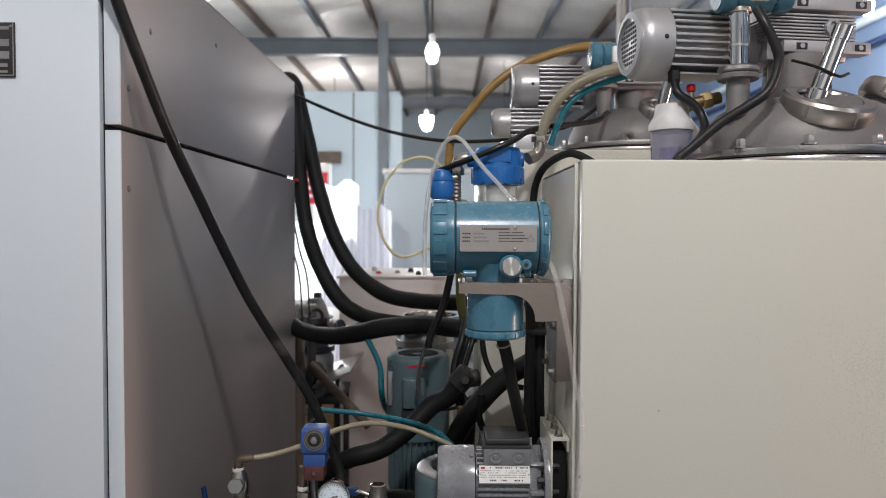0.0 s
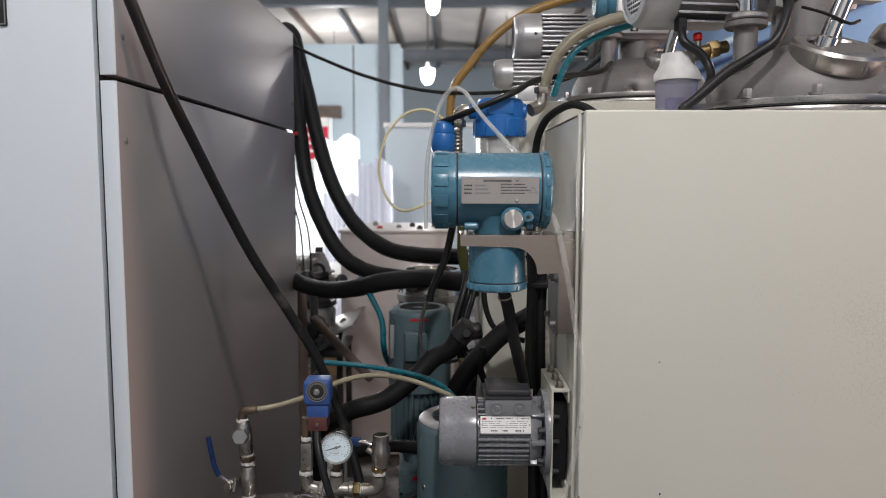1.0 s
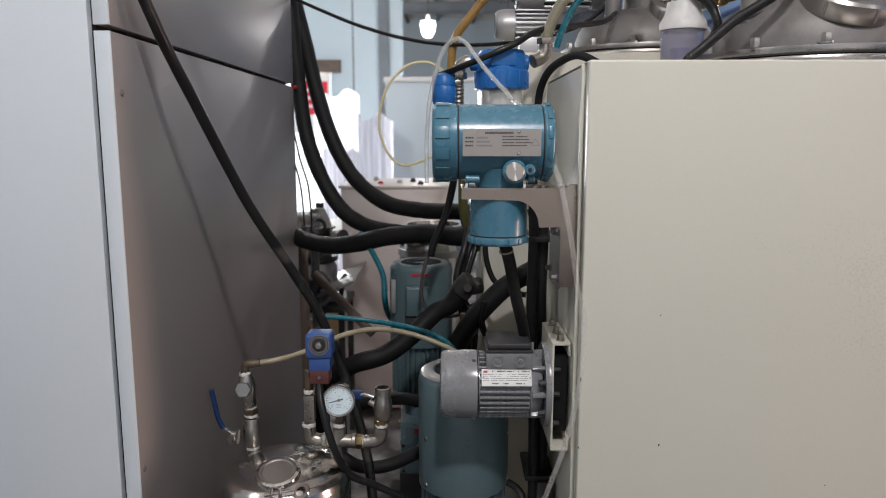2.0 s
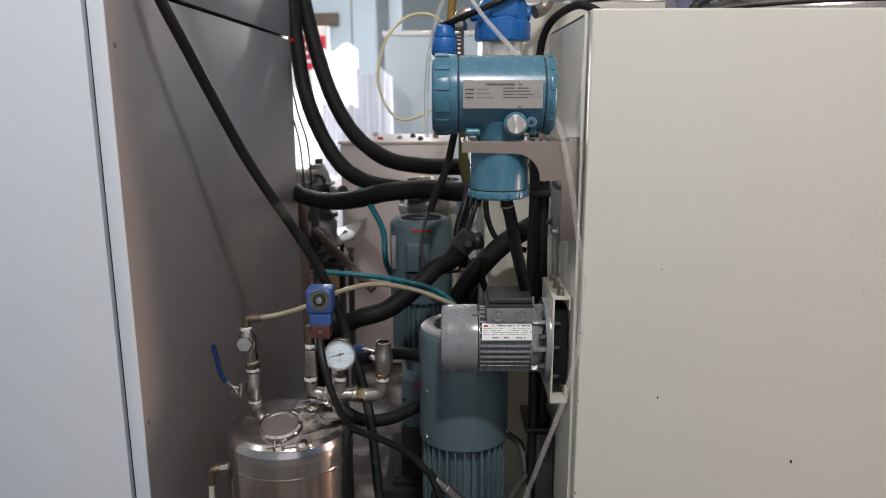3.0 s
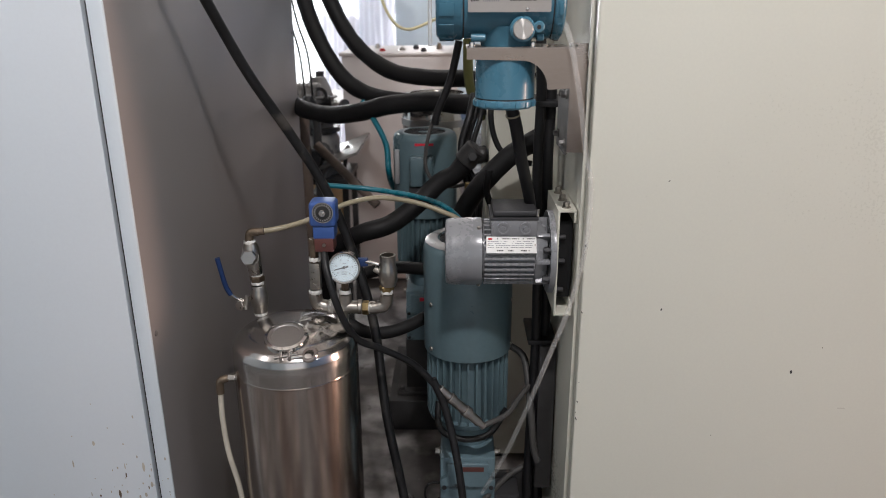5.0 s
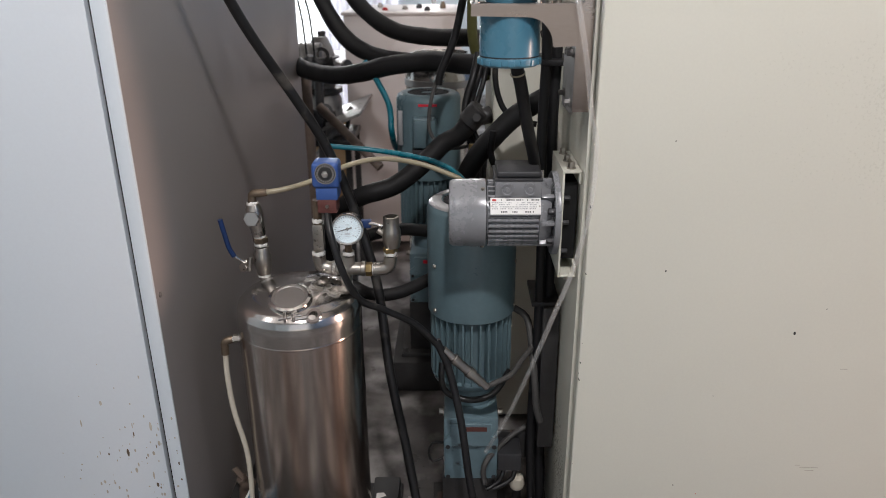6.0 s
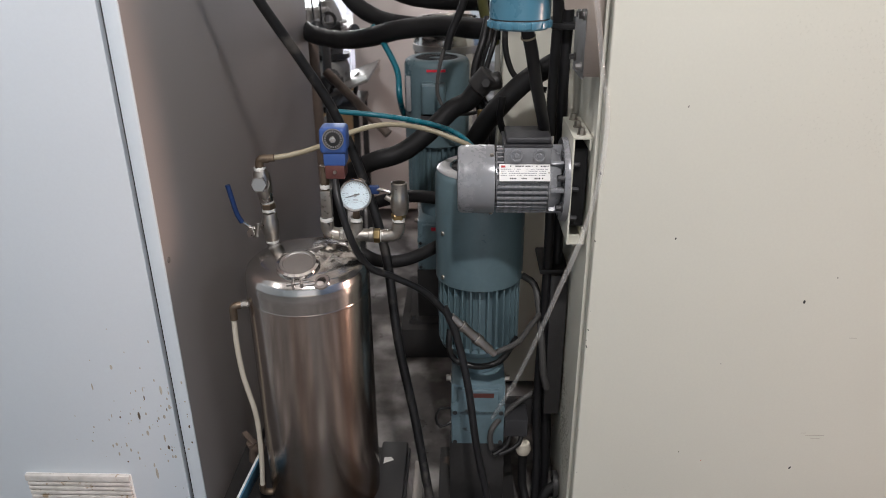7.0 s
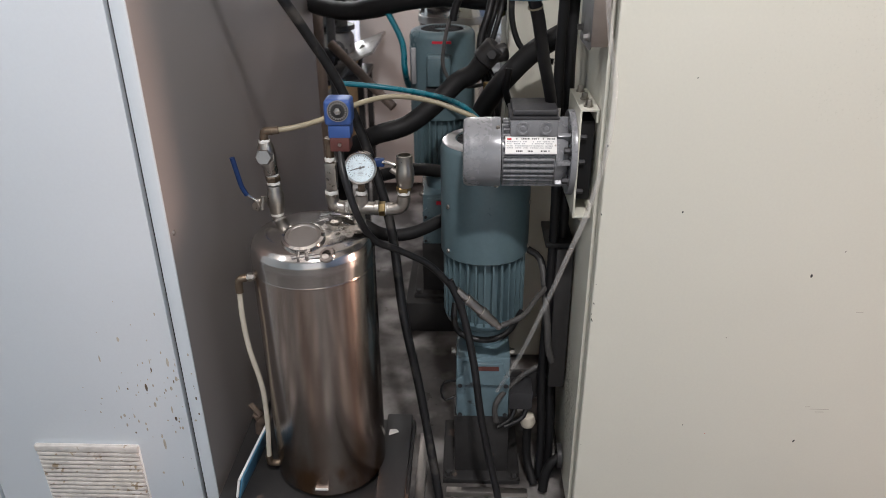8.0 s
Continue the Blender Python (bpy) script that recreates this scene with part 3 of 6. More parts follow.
for x0, x1, z in ((0.738, 0.752, 0.657), (0.70, 0.738, 0.425), (0.712, 0.73, 0.418), (0.69, 0.70, 0.431)):
    part("scratch", box(x0, x1, BY0 - 0.0006, BY0 - 0.0001, z, z + 0.0009), SPLASH, mc)


# ------------------------------------------------------------ motors
def fan_cover(r, length, m, grille=True):
    prof = [(0, 0.004), (r * 0.62, 0.004), (r * 0.70, 0.0), (r * 0.80, 0.002), (r * 0.93, 0.010), (r, 0.028), (r, length), (r * 0.96, length), (r * 0.96, length - 0.002), (0, length - 0.002)]
    return lathe(prof, m, 40)


def grille_holes(r, m):
    """Rows of dark square openings on a fan cover's end."""
    bm = bmesh.new()
    s = r * 0.082
    n = 6
    for i in range(-n, n + 1):
        for k in range(-n, n + 1):
            x, y = i * s * 1.6, k * s * 1.6
            if x * x + y * y < (r * 0.66) ** 2 and (i or k):
                b2 = bmesh.new()
                v = [b2.verts.new((x + a * s / 2, y + b * s / 2, 0.0034)) for a, b in ((-1, -1), (1, -1), (1, 1), (-1, 1))]
                b2.faces.new(v)
                e = bmesh.ops.extrude_face_region(b2, geom=b2.faces[:])
                bmesh.ops.translate(b2, vec=(0, 0, 0.004), verts=[q for q in e["geom"] if isinstance(q, bmesh.types.BMVert)])
                merge(bm, b2)
    return moved(bm, m)


def finned_body(name, r, z0, z1, m, material, parent, label, fins=28, depth=0.013, gap=None):
    """A motor stator with straight cooling fins along its axis; gap = (angle, half width) left free."""
    body = part(name, lathe([(0, z0), (r - depth, z0), (r - depth, z1), (0, z1)], m, 40), material, parent, label)
    first = None
    for i in range(fins):
        a = 2 * math.pi * (i + 0.5) / fins
        if gap and abs((math.degrees(a) - gap[0] + 180) % 360 - 180) < gap[1]:
            continue
        if first is None:
            a0 = a
            first = part("fin", moved(box(r - depth - 0.002, r, -0.0022, 0.0022, z0 + 0.002, z1 - 0.002, 0.0008), m @ Matrix.Rotation(a, 4, 'Z')), material, body)
        else:
            again(first, m @ Matrix.Rotation(a - a0, 4, 'Z') @ m.inverted())
    return body


def square_ribbed(name, r, length, m, material, parent, label, rows=9):
    """A motor stator with level fins on its two sides, as extruded aluminium ones have."""
    body = part(name, lathe([(0, 0), (r * 0.80, 0), (r * 0.80, length), (0, length)], m, 40), material, parent, label)
    for i in range(rows):
        h = -r * 0.88 + 2 * r * 0.88 * i / (rows - 1)
        w = math.sqrt(max(r * r * 1.02 - h * h, (r * 0.55) ** 2))
        part("fin", moved(box(-w, w, h - 0.0026, h + 0.0026, 0.002, length - 0.002, 0.001), m), material, body)
    return body


def gear_motor(fan_x, joint_x, end_x, y, z, r, gx0, gx1, gz0, gz1, label):
    """A horizontal aluminium motor with a ribbed gearbox on a reactor's lid."""
    th = thing("gear_motor", (gx0, y, gz0), label, "motor", "reactor gear motors")
    m = frame_to((fan_x, y, z), (1, 0, 0))
    fc = part("fan_cover", fan_cover(r, joint_x - fan_x, m), ALU, th)
    part("grille_rim", lathe([(r * 0.70, -0.002), (r * 0.86, 0.0), (r * 0.86, 0.012), (r * 0.70, 0.010)], m, 36, closed=False), ALU, fc)
    part("grille", grille_holes(r, m), GAP, fc, "dark square grille openings")
    for a in (60, 180, 300):
        q = Vector((0, math.cos(radians(a)) * r, math.sin(radians(a)) * r))
        part("screw", lathe([(0, 0), (0.005, 0), (0.003, 0.003), (0, 0.003)], frame_to(Vector((joint_x - 0.02, y, z)) + q, q), 12), GAP, fc)
    square_ribbed("body", r * 0.97, end_x - joint_x, frame_to((joint_x, y, z), (1, 0, 0)), ALU, th, "finned aluminium motor body", 10)
    part("end_shield", rod((end_x, y, z), (end_x + 0.035, y, z), r * 0.92, 32, 0.006), ALU, th)
    part("coupling", rod((end_x + 0.035, y, z), (gx0 + 0.01, y, z), r * 0.6, 28, 0.004), ALU, th)
    d = (gz1 - gz0)
    gb = part("gearbox", box(gx0, gx1 - 0.01, y - 0.066, y + 0.075, gz0, gz1, 0.012), ALU, th, "ribbed aluminium worm gearbox")
    for i in range(8):
        zz = gz0 + 0.042 + (d - 0.082) * i / 7
        part("rib", box(gx0 - 0.008, gx1 - 0.012, y - 0.092, y + 0.088, zz - 0.002, zz + 0.002, 0.001), ALU, gb)
    for zz in (gz0 + 0.012, gz1 - 0.03):
        fl = part("mounting_flange", box(gx0 + 0.02, gx1 + 0.022, y - 0.095, y - 0.060, zz, zz + 0.026, 0.005), ALU, gb)
        for fx in (gx0 + 0.06, gx1 - 0.004):
            part("slot", box(fx - 0.012, fx + 0.012, y - 0.0965, y - 0.094, zz + 0.006, zz + 0.020, 0.001), GAP, fl)
            part("bolt_head", rod((fx, y - 0.099, zz + 0.013), (fx, y - 0.0965, zz + 0.013), 0.0055, 12, 0.001), ALU, fl)
    part("plug", lathe([(0, 0), (0.017, 0), (0.017, 0.020), (0.011, 0.022), (0.010, 0.016), (0, 0.016)], frame_to(((gx0 + gx1) / 2 + 0.03, y - 0.080, (gz0 + gz1) / 2), (0, -1, 0)), 20), ALU, gb)
    part("stool", lathe([(0.075, 0), (0.058, 0.012), (0.055, gz0 - (BZ + 0.11) if gz0 < 1.86 else 0.10), (0, 0.10)], Matrix.Translation(((gx0 + gx1) / 2, y, gz0 - 0.10)), 28), DULL, th)
    return th


# ------------------------------------------------------------ reactors
def reactor(cx, cy, z, r, label, near):
    th = thing("reactor_lid", (cx, cy, z), label, "reactor", "reactor lids")
    part("flange", lathe([(0, 0), (r + 0.045, 0), (r + 0.047, 0.004), (r + 0.047, 0.010), (r + 0.045, 0.014), (r, 0.016), (0, 0.016)], Matrix.Translation((cx, cy, z)), 64), STEEL, th, "brushed stainless clamping flange")
    part("gasket", lathe([(0, 0), (r + 0.046, 0), (r + 0.046, 0.003), (0, 0.003)], Matrix.Translation((cx, cy, z + 0.0165)), 64), GAP, th)
    part("flange", lathe([(0, 0), (r + 0.044, 0), (r + 0.045, 0.004), (r + 0.044, 0.012), (r, 0.014), (0, 0.014)], Matrix.Translation((cx, cy, z + 0.020)), 64), STEEL, th)
    dome = [(r * math.cos(a) ** 0.62, 0.118 * math.sin(a) ** 0.9) for a in [radians(5 * i) for i in range(17)]] + [(0.05, 0.118), (0, 0.118)]
    part("dome", lathe(dome, Matrix.Translation((cx, cy, z + 0.034)), 64), DULL, th, "dull stainless domed lid")
    for i in range(12):
        a = 2 * math.pi * (i + 0.3) / 12
        p = (cx + (r + 0.024) * math.cos(a), cy + (r + 0.024) * math.sin(a), z + 0.034)
        bolt(th, p, (0, 0, 1), 0.0095, 0.015, STEEL)
    return th


R1 = reactor(0.745, 1.645, BZ, 0.205, "stainless reactor lid with sight glass and pipe stubs", True)
R2 = reactor(0.590, 2.40, 1.64, 0.205, "stainless domed reactor lid further along the row", False)


def stub_pipe(th, x, y, z0, z1, r=0.022, fr=0.039):
    p = part("pipe_stub", rod((x, y, z0), (x, y, z1), r, 28), DULL, th)
    part("pipe_flange", rod((x, y, z1), (x, y, z1 + 0.012), fr, 32, 0.002), DULL, th)
    part("pipe_flange", rod((x, y, z1 + 0.014), (x, y, z1 + 0.027), fr, 32, 0.003), STEEL, th)
    return p


def sight_glass(th, c, d, r):
    """A round window in a clamped ring, with its light tube standing on it."""
    d = Vector(d).normalized()
    part("sight_neck", rod(Vector(c) - d * 0.09, Vector(c) - d * 0.02, r * 0.82, 32), DULL, th)
    ring = part("sight_ring", lathe([(r * 0.70, -0.020), (r, -0.020), (r * 1.04, -0.015), (r * 1.04, 0.012), (r * 0.98, 0.018), (r * 0.74, 0.018), (r * 0.70, 0.012)], frame_to(c, d), 40, closed=False), STEEL, th, "stainless union ring")
    part("glass", lathe([(0, 0.0), (r * 0.73, 0.0), (r * 0.73, 0.008), (0, 0.008)], frame_to(c, d), 32), GLASS, ring, "clear sight glass")
    for i in range(6):
        a = i * math.pi / 3
        q = frame_to(c, d)
        part("notch", moved(box(-0.003, 0.003, r * 1.035, r * 1.050, -0.014, 0.010, 0.001), q @ Matrix.Rotation(a, 4, 'Z')), DULL, ring)
    return ring


stub_pipe(R1, 0.588, 1.575, BZ + 0.09, 1.724, 0.0226, 0.040)
part("level_rod_tube", rod((0.588, 1.575, 1.751), (0.588, 1.575, 1.860), 0.020, 28, 0.002), CHROME, R1, "polished tube")
part("level_rod_tube", rod((0.588, 1.575, 1.790), (0.588, 1.575, 1.795), 0.021, 28), STEEL, R1)
part("weld_collar", lathe([(0.0226, -0.006), (0.030, -0.004), (0.026, 0.003), (0.0226, 0.005)], Matrix.Translation((0.588, 1.575, 1.655)) @ Matrix.Rotation(radians(-28), 4, 'Y'), 28, closed=False), DULL, R1)
ring = sight_glass(R1, (0.733, 1.505, 1.662), (0.08, -0.42, 0.90), 0.082)
part("light_tube", rod((0.717, 1.517, 1.680), (0.749, 1.499, 1.790), 0.0165, 28, 0.002), CHROME, ring, "polished lamp tube")
part("light_tube_cap", rod((0.7475, 1.4995, 1.784), (0.7575, 1.494, 1.816), 0.0175, 28, 0.004), CHROME, ring)
part("light_tube_base", rod((0.714, 1.519, 1.672), (0.721, 1.515, 1.696), 0.021, 28, 0.003), CHROME, ring)
part("cable_tie", sweep([(0.659, 1.497, 1.748), (0.699, 1.492, 1.736), (0.722, 1.490, 1.726), (0.749, 1.492, 1.716), (0.769, 1.497, 1.723)], 0.003, 8), CABLE, ring)
sight_glass(R1, (0.925, 1.60, 1.690), (0.5, -0.2, 0.85), 0.07)
part("neck", rod((0.745, 1.645, BZ + 0.13), (0.745, 1.645, 1.785), 0.062, 32), DULL, R1)
gm1 = gear_motor(0.380, 0.452, 0.586, 1.685, 1.814, 0.076, 0.655, 0.850, 1.775, 1.905, "silver finned geared motor with a round fan grille")
gm1.rotation_euler.z = radians(8)
gear_motor(0.202, 0.282, 0.423, 2.40, 1.861, 0.073, 0.490, 0.690, 1.845, 1.975, "silver geared motor on the farther reactor")
stub_pipe(R2, 0.470, 2.28, 1.70, 1.835)
part("neck", rod((0.590, 2.40, 1.75), (0.590, 2.40, 1.85), 0.062, 32), DULL, R2)
sight_glass(R2, (0.640, 2.25, 1.770), (0.08, -0.45, 0.9), 0.07)
part("light_tube", rod((0.635, 2.25, 1.78), (0.66, 2.23, 1.90), 0.0165, 24, 0.002), CHROME, R2)


def head_transmitter(x, y, z, r, l, label):
    """A round blue instrument head seen side on, axis level."""
    th = thing("instrument_head", (x, y, z - r), label, "instrument", "blue instrument heads")
    part("housing", rod((x - l / 2, y, z), (x + l / 2, y, z), r, 36, 0.005), BLUE, th)
    for s in (-1, 1):
        part("end_cap", rod((x + s * l / 2, y, z), (x + s * (l / 2 + 0.035), y, z), r * 1.06, 36, 0.006), BLUE, th)
    part("boss", box(x - 0.022, x + 0.022, y - r - 0.012, y - r + 0.02, z - 0.03, z + 0.02, 0.008), WHITE, th, "white octagonal gland cover")
    part("plug", rod((x, y - r - 0.016, z - 0.004), (x, y - r - 0.01, z - 0.004), 0.006, 12), NICKEL, th)
    return th


head_transmitter(0.616, 1.575, 1.904, 0.042, 0.078, "blue enamelled instrument head on a polished tube")
part("tube_top", rod((0.588, 1.575, 1.858), (0.588, 1.575, 1.867), 0.024, 24), NICKEL, R1)
th2 = head_transmitter(0.505, 2.28, 1.935, 0.038, 0.09, "blue enamelled instrument head on the farther reactor")
part("stem", rod((0.470, 2.28, 1.862), (0.470, 2.28, 1.905), 0.0195, 20), CHROME, th2)
# second, smaller motor under the far gear motor
sm = thing("small_motor", (0.22, 2.36, 1.69), "small silver motor with a fan cover beside the far reactor", "motor")
part("fan_cover", fan_cover(0.046, 0.057, frame_to((0.137, 2.36, 1.745), (1, 0, 0))), ALU, sm)
square_ribbed("body", 0.045, 0.12, frame_to((0.194, 2.36, 1.745), (1, 0, 0)), ALU, sm, "finned body", 7)
part("foot", box(0.21, 0.29, 2.33, 2.39, 1.642, 1.706, 0.003), ALU, sm)
# odds and ends lying on the control cabinet
for i, (x, y, a, l) in enumerate(((-0.60, 2.70, 20, 0.22), (-0.63, 2.62, -15, 0.26), (-0.59, 2.55, 35, 0.14))):
    solo("timber_offcut", moved(box(-l / 2, l / 2, -0.012, 0.012, 0.0, 0.022, 0.002), Matrix.Translation((x - 0.06, y, CZ + 0.0045)) @ Matrix.Rotation(radians(a + 60), 4, 'Z')), BEIGE, "pale timber offcut lying on the cabinet top", "offcut", "offcuts on the cabinet")


# ------------------------------------------------------------ blue level transmitter
TY = 1.405
tr = thing("flow_transmitter", (0.085, TY, 1.33), "steel-blue enamelled flow transmitter with a metal rating plate", "instrument")
TZ, TR = 1.407, 0.066
part("housing", lathe([(0, 0), (TR, 0), (TR, 0.142), (0, 0.142)], frame_to((0.017, TY, TZ), (1, 0, 0)), 56), BLUE, tr)


def screw_cap(x0, x1, r, grips, parent):
    d = 1 if x1 > x0 else -1
    L = abs(x1 - x0)
    bm = lathe([(0, 0), (r, 0), (r * 1.025, 0.002), (r * 1.025, L - 0.007), (r * 0.99, L - 0.003), (r * 0.93, L), (r * 0.86, L), (r * 0.84, L - 0.003), (0, L - 0.003)], frame_to((x0, TY, TZ), (d, 0, 0)), 60)
    cap = part("screw_cap", bm, BLUE, parent)
    for i in range(grips):
        a = 2 * math.pi * (i + 0.5) / grips
        b2 = box(r * 1.018, r * 1.048, -r * 0.16, r * 0.16, L * 0.32, L - 0.005, 0.0014)
        part("grip", moved(b2, frame_to((x0, TY, TZ), (d, 0, 0)) @ Matrix.Rotation(a, 4, 'Z')), BLUE, cap)
    return cap


screw_cap(0.0145, -0.029, TR, 12, tr)
screw_cap(0.1615, 0.180, TR, 12, tr)
for x in (0.0145, 0.159):
    part("seal_ring", lathe([(0, 0), (TR * 0.985, 0), (TR * 0.985, 0.0025), (0, 0.0025)], frame_to((x, TY, TZ), (1, 0, 0)), 48), GAP, tr, "thin black seal")
pl = part("rating_plate", extrude_poly([(0.024, -0.0225), (0.1525, -0.0225), (0.154, -0.021), (0.154, 0.021), (0.1525, 0.0225), (0.024, 0.0225), (0.0225, 0.021), (0.0225, -0.021)], 0.0015,
          Matrix.Translation((0, TY - TR - 0.003, TZ + 0.0005)) @ Matrix.Rotation(radians(90), 4, 'X')), PLATE, tr, "brushed rating plate with printed lines")
part("plate_pad", box(0.024, 0.152, TY - TR - 0.003, TY - TR + 0.012, TZ - 0.021, TZ + 0.022, 0.002), BLUE, tr)
PYF = TY - TR - 0.0047
random.seed(3)
marks = [(0.060, 0.107, 0.0165, 0.0032)] + [(0.027, 0.041, 0.0085 - 0.0065 * i, 0.0026) for i in range(3)] + [(0.046, 0.064 + 0.004 * i, 0.0085 - 0.0065 * i, 0.003) for i in range(3)]
for i in range(4):
    marks.append((0.089, 0.108 + 0.003 * (i % 2), 0.0105 - 0.005 * i, 0.0018))
    marks.append((0.112, 0.130 + 0.004 * (i % 3), 0.0105 - 0.005 * i, 0.0018))
for i, (xa, xb, z, h) in enumerate(marks):
    x = xa
    while x < xb - 0.001:
        w = random.uniform(0.0018, 0.0034)
        part("print_mark", box(x, min(x + w, xb), PYF - 0.0003, PYF, TZ + z - h / 2, TZ + z + h / 2), INK_GREY if 4 <= i <= 6 else INK, pl)
        x += w + 0.0009
tri = [(0.1375, -0.004), (0.1505, -0.004), (0.144, 0.007)]
bm = bmesh.new()
for (ax, az), (bx_, bz_) in zip(tri, tri[1:] + tri[:1]):
    rod((ax, PYF - 0.0002, TZ + az), (bx_, PYF - 0.0002, TZ + bz_), 0.0005, 6, bm=bm)
part("print_triangle", bm, INK_GREY, pl)
for dz in (0.0185, -0.0175):
    part("rivet", lathe([(0, 0), (0.0032, 0), (0.0026, 0.002), (0, 0.0028)], frame_to((0.1165, PYF, TZ + dz), (0, -1, 0)), 14), CHROME, pl)
part("neck", lathe([(0.052, 0), (0.045, 0.02), (0.041, 0.036), (0.040, 0.05), (0, 0.05)], frame_to((0.088, TY, TZ - TR + 0.022), (0, 0, -1)), 44), BLUE, tr)
part("lower_chamber", lathe([(0, 0), (0.051, 0), (0.051, 0.082), (0, 0.082)], frame_to((0.088, TY, 1.327), (0, 0, -1)), 48), BLUE, tr)
part("lower_seal", lathe([(0, 0), (0.0505, 0), (0.0505, 0.003), (0, 0.003)], frame_to((0.088, TY, 1.2455), (0, 0, -1)), 48), GAP, tr)
lc = part("lower_cap", lathe([(0, 0), (0.052, 0), (0.053, 0.002), (0.052, 0.011), (0.047, 0.015), (0, 0.015)], frame_to((0.088, TY, 1.2425), (0, 0, -1)), 48), BLUE, tr)
for i in range(16):
    part("grip", moved(box(0.0515, 0.0545, -0.0055, 0.0055, 0.002, 0.012, 0.0012), frame_to((0.088, TY, 1.2425), (0, 0, -1)) @ Matrix.Rotation(2 * math.pi * i / 16, 4, 'Z')), BLUE, lc)
kb = part("gland_boss", lathe([(0, 0), (0.021, 0), (0.0205, 0.034), (0.018, 0.037), (0, 0.037)], frame_to((0.1105, TY - 0.030, 1.359), (0, -1, 0)), 32), BLUE, tr)
part("blanking_plug", lathe([(0, 0), (0.0160, 0), (0.0160, 0.0058), (0.0150, 0.0070), (0, 0.0070)], frame_to((0.1105, TY - 0.067, 1.359), (0, -1, 0)), 18), TURNED, kb, "turned steel plug")
part("lug", rod((0.1365, TY - 0.055, 1.362), (0.1365, TY - 0.066, 1.362), 0.0095, 20, 0.002), BLUE, tr)
part("lug_screw", rod((0.1365, TY - 0.066, 1.362), (0.1365, TY - 0.0675, 1.362), 0.0035, 12), GAP, tr)
part("latch", rod((0.028, TY - 0.045, 1.345), (0.052, TY - 0.045, 1.345), 0.0065, 16, 0.0015), BLUE, tr)
part("latch", rod((0.135, TY - 0.045, 1.345), (0.147, TY - 0.045, 1.345), 0.0055, 16, 0.0015), BLUE, tr)

# its stainless bracket
br = thing("transmitter_bracket", (0.20, TY, 1.25), "bent stainless bracket holding the transmitter on the cabinet side", "bracket")
part("shelf", box(0.0215, 0.190, TY - 0.050, TY + 0.058, 1.327, 1.330, 0.001), BRACKET_M, br)
web = [(0.0215, 1.328), (0.0215, 1.311), (0.112, 1.309)] + [(0.112 + 0.043 * math.sin(a), 1.264 + 0.045 * math.cos(a)) for a in [radians(90 * i / 9) for i in range(10)]] + [(0.157, 1.262), (0.194, 1.264), (0.194, 1.328)]
part("web", extrude_poly(web, 0.003, Matrix.Translation((0, TY - 0.050, 0)) @ Matrix.Rotation(radians(90), 4, 'X')), BRACKET_M, br, "curved front web")
part("side_leg", box(0.191, 0.194, TY - 0.050, TY + 0.058, 1.262, 1.329, 0.0008), BRACKET_M, br)
for x in (0.030, 0.130):
    bolt(br, (x, TY - 0.04, 1.330), (0, 0, 1), 0.0045, 0.007, CHROME)
for x in (0.150, 0.163, 0.2):
    part("washer", rod((x, TY - 0.03, 1.330), (x, TY - 0.03, 1.333), 0.006, 14), NICKEL, br)
mp = thing("mounting_plate", (0.22, 1.45, 1.14), "folded stainless mounting plate bolted to the cabinet side", "bracket")
part("plate", box(0.1985, 0.227, 1.395, 1.399, 1.148, 1.334, 0.001), BRACKET_M, mp)
part("plate", extrude_poly([(1.399, 1.334), (1.399, 1.148), (1.415, 1.140), (1.525, 1.140), (1.525, 1.235), (1.50, 1.25), (1.42, 1.262), (1.42, 1.334)], 0.003, Matrix(((0, 0, 1, 0.1985), (1, 0, 0, 0), (0, 1, 0, 0), (0, 0, 0, 1)))), DULL, mp)
for y, z in ((1.45, 1.245), (1.425, 1.245), (1.425, 1.160), (1.50, 1.165)):
    bolt(mp, (0.1985, y, z), (-1, 0, 0), 0.0055, 0.008, DULL)

# ------------------------------------------------------------ grey flange motor on its bracket
MY, MZ, MR = 1.53, 0.9185, 0.0685
fm = thing("flange_motor", (0.10, MY, MZ - MR), "grey enamelled three-phase flange motor with a white rating label", "motor")
mm = frame_to((-0.017, MY, MZ), (1, 0, 0))
fc = part("fan_cover", lathe([(0, 0.006), (MR * 0.72, 0.006), (MR * 0.80, 0.0), (MR * 0.93, 0.0015), (MR * 0.985, 0.007), (MR, 0.016), (MR, 0.040), (MR * 1.012, 0.042), (MR * 1.012, 0.073), (MR * 0.97, 0.074), (0, 0.074)], mm, 56), GREY, fm, "smooth grey fan cover")
for a in (-60, 60, 180):
    q = Vector((0, -math.cos(radians(a)) * MR * 1.01, math.sin(radians(a)) * MR * 1.01))
    part("screw", lathe([(0, 0), (0.0045, 0), (0.003, 0.003), (0, 0.003)], frame_to(Vector((0.050, MY, MZ)) + q, q), 12), NICKEL, fc)
finned_body("body", MR * 0.985, 0.0, 0.102, frame_to((0.059, MY, MZ), (1, 0, 0)), GREY, fm, "finned stator body", 34, 0.011)
part("end_shield", lathe([(0, 0), (MR * 0.93, 0), (MR * 0.93, 0.012), (MR * 0.80, 0.024), (0, 0.024)], frame_to((0.161, MY, MZ), (1, 0, 0)), 48), GREY, fm)
fl = part("flange", lathe([(0, 0), (0.083, 0), (0.0845, 0.002), (0.0845, 0.011), (0, 0.011)], frame_to((0.1885, MY, MZ), (1, 0, 0)), 60), GREY, fm, "round mounting flange")
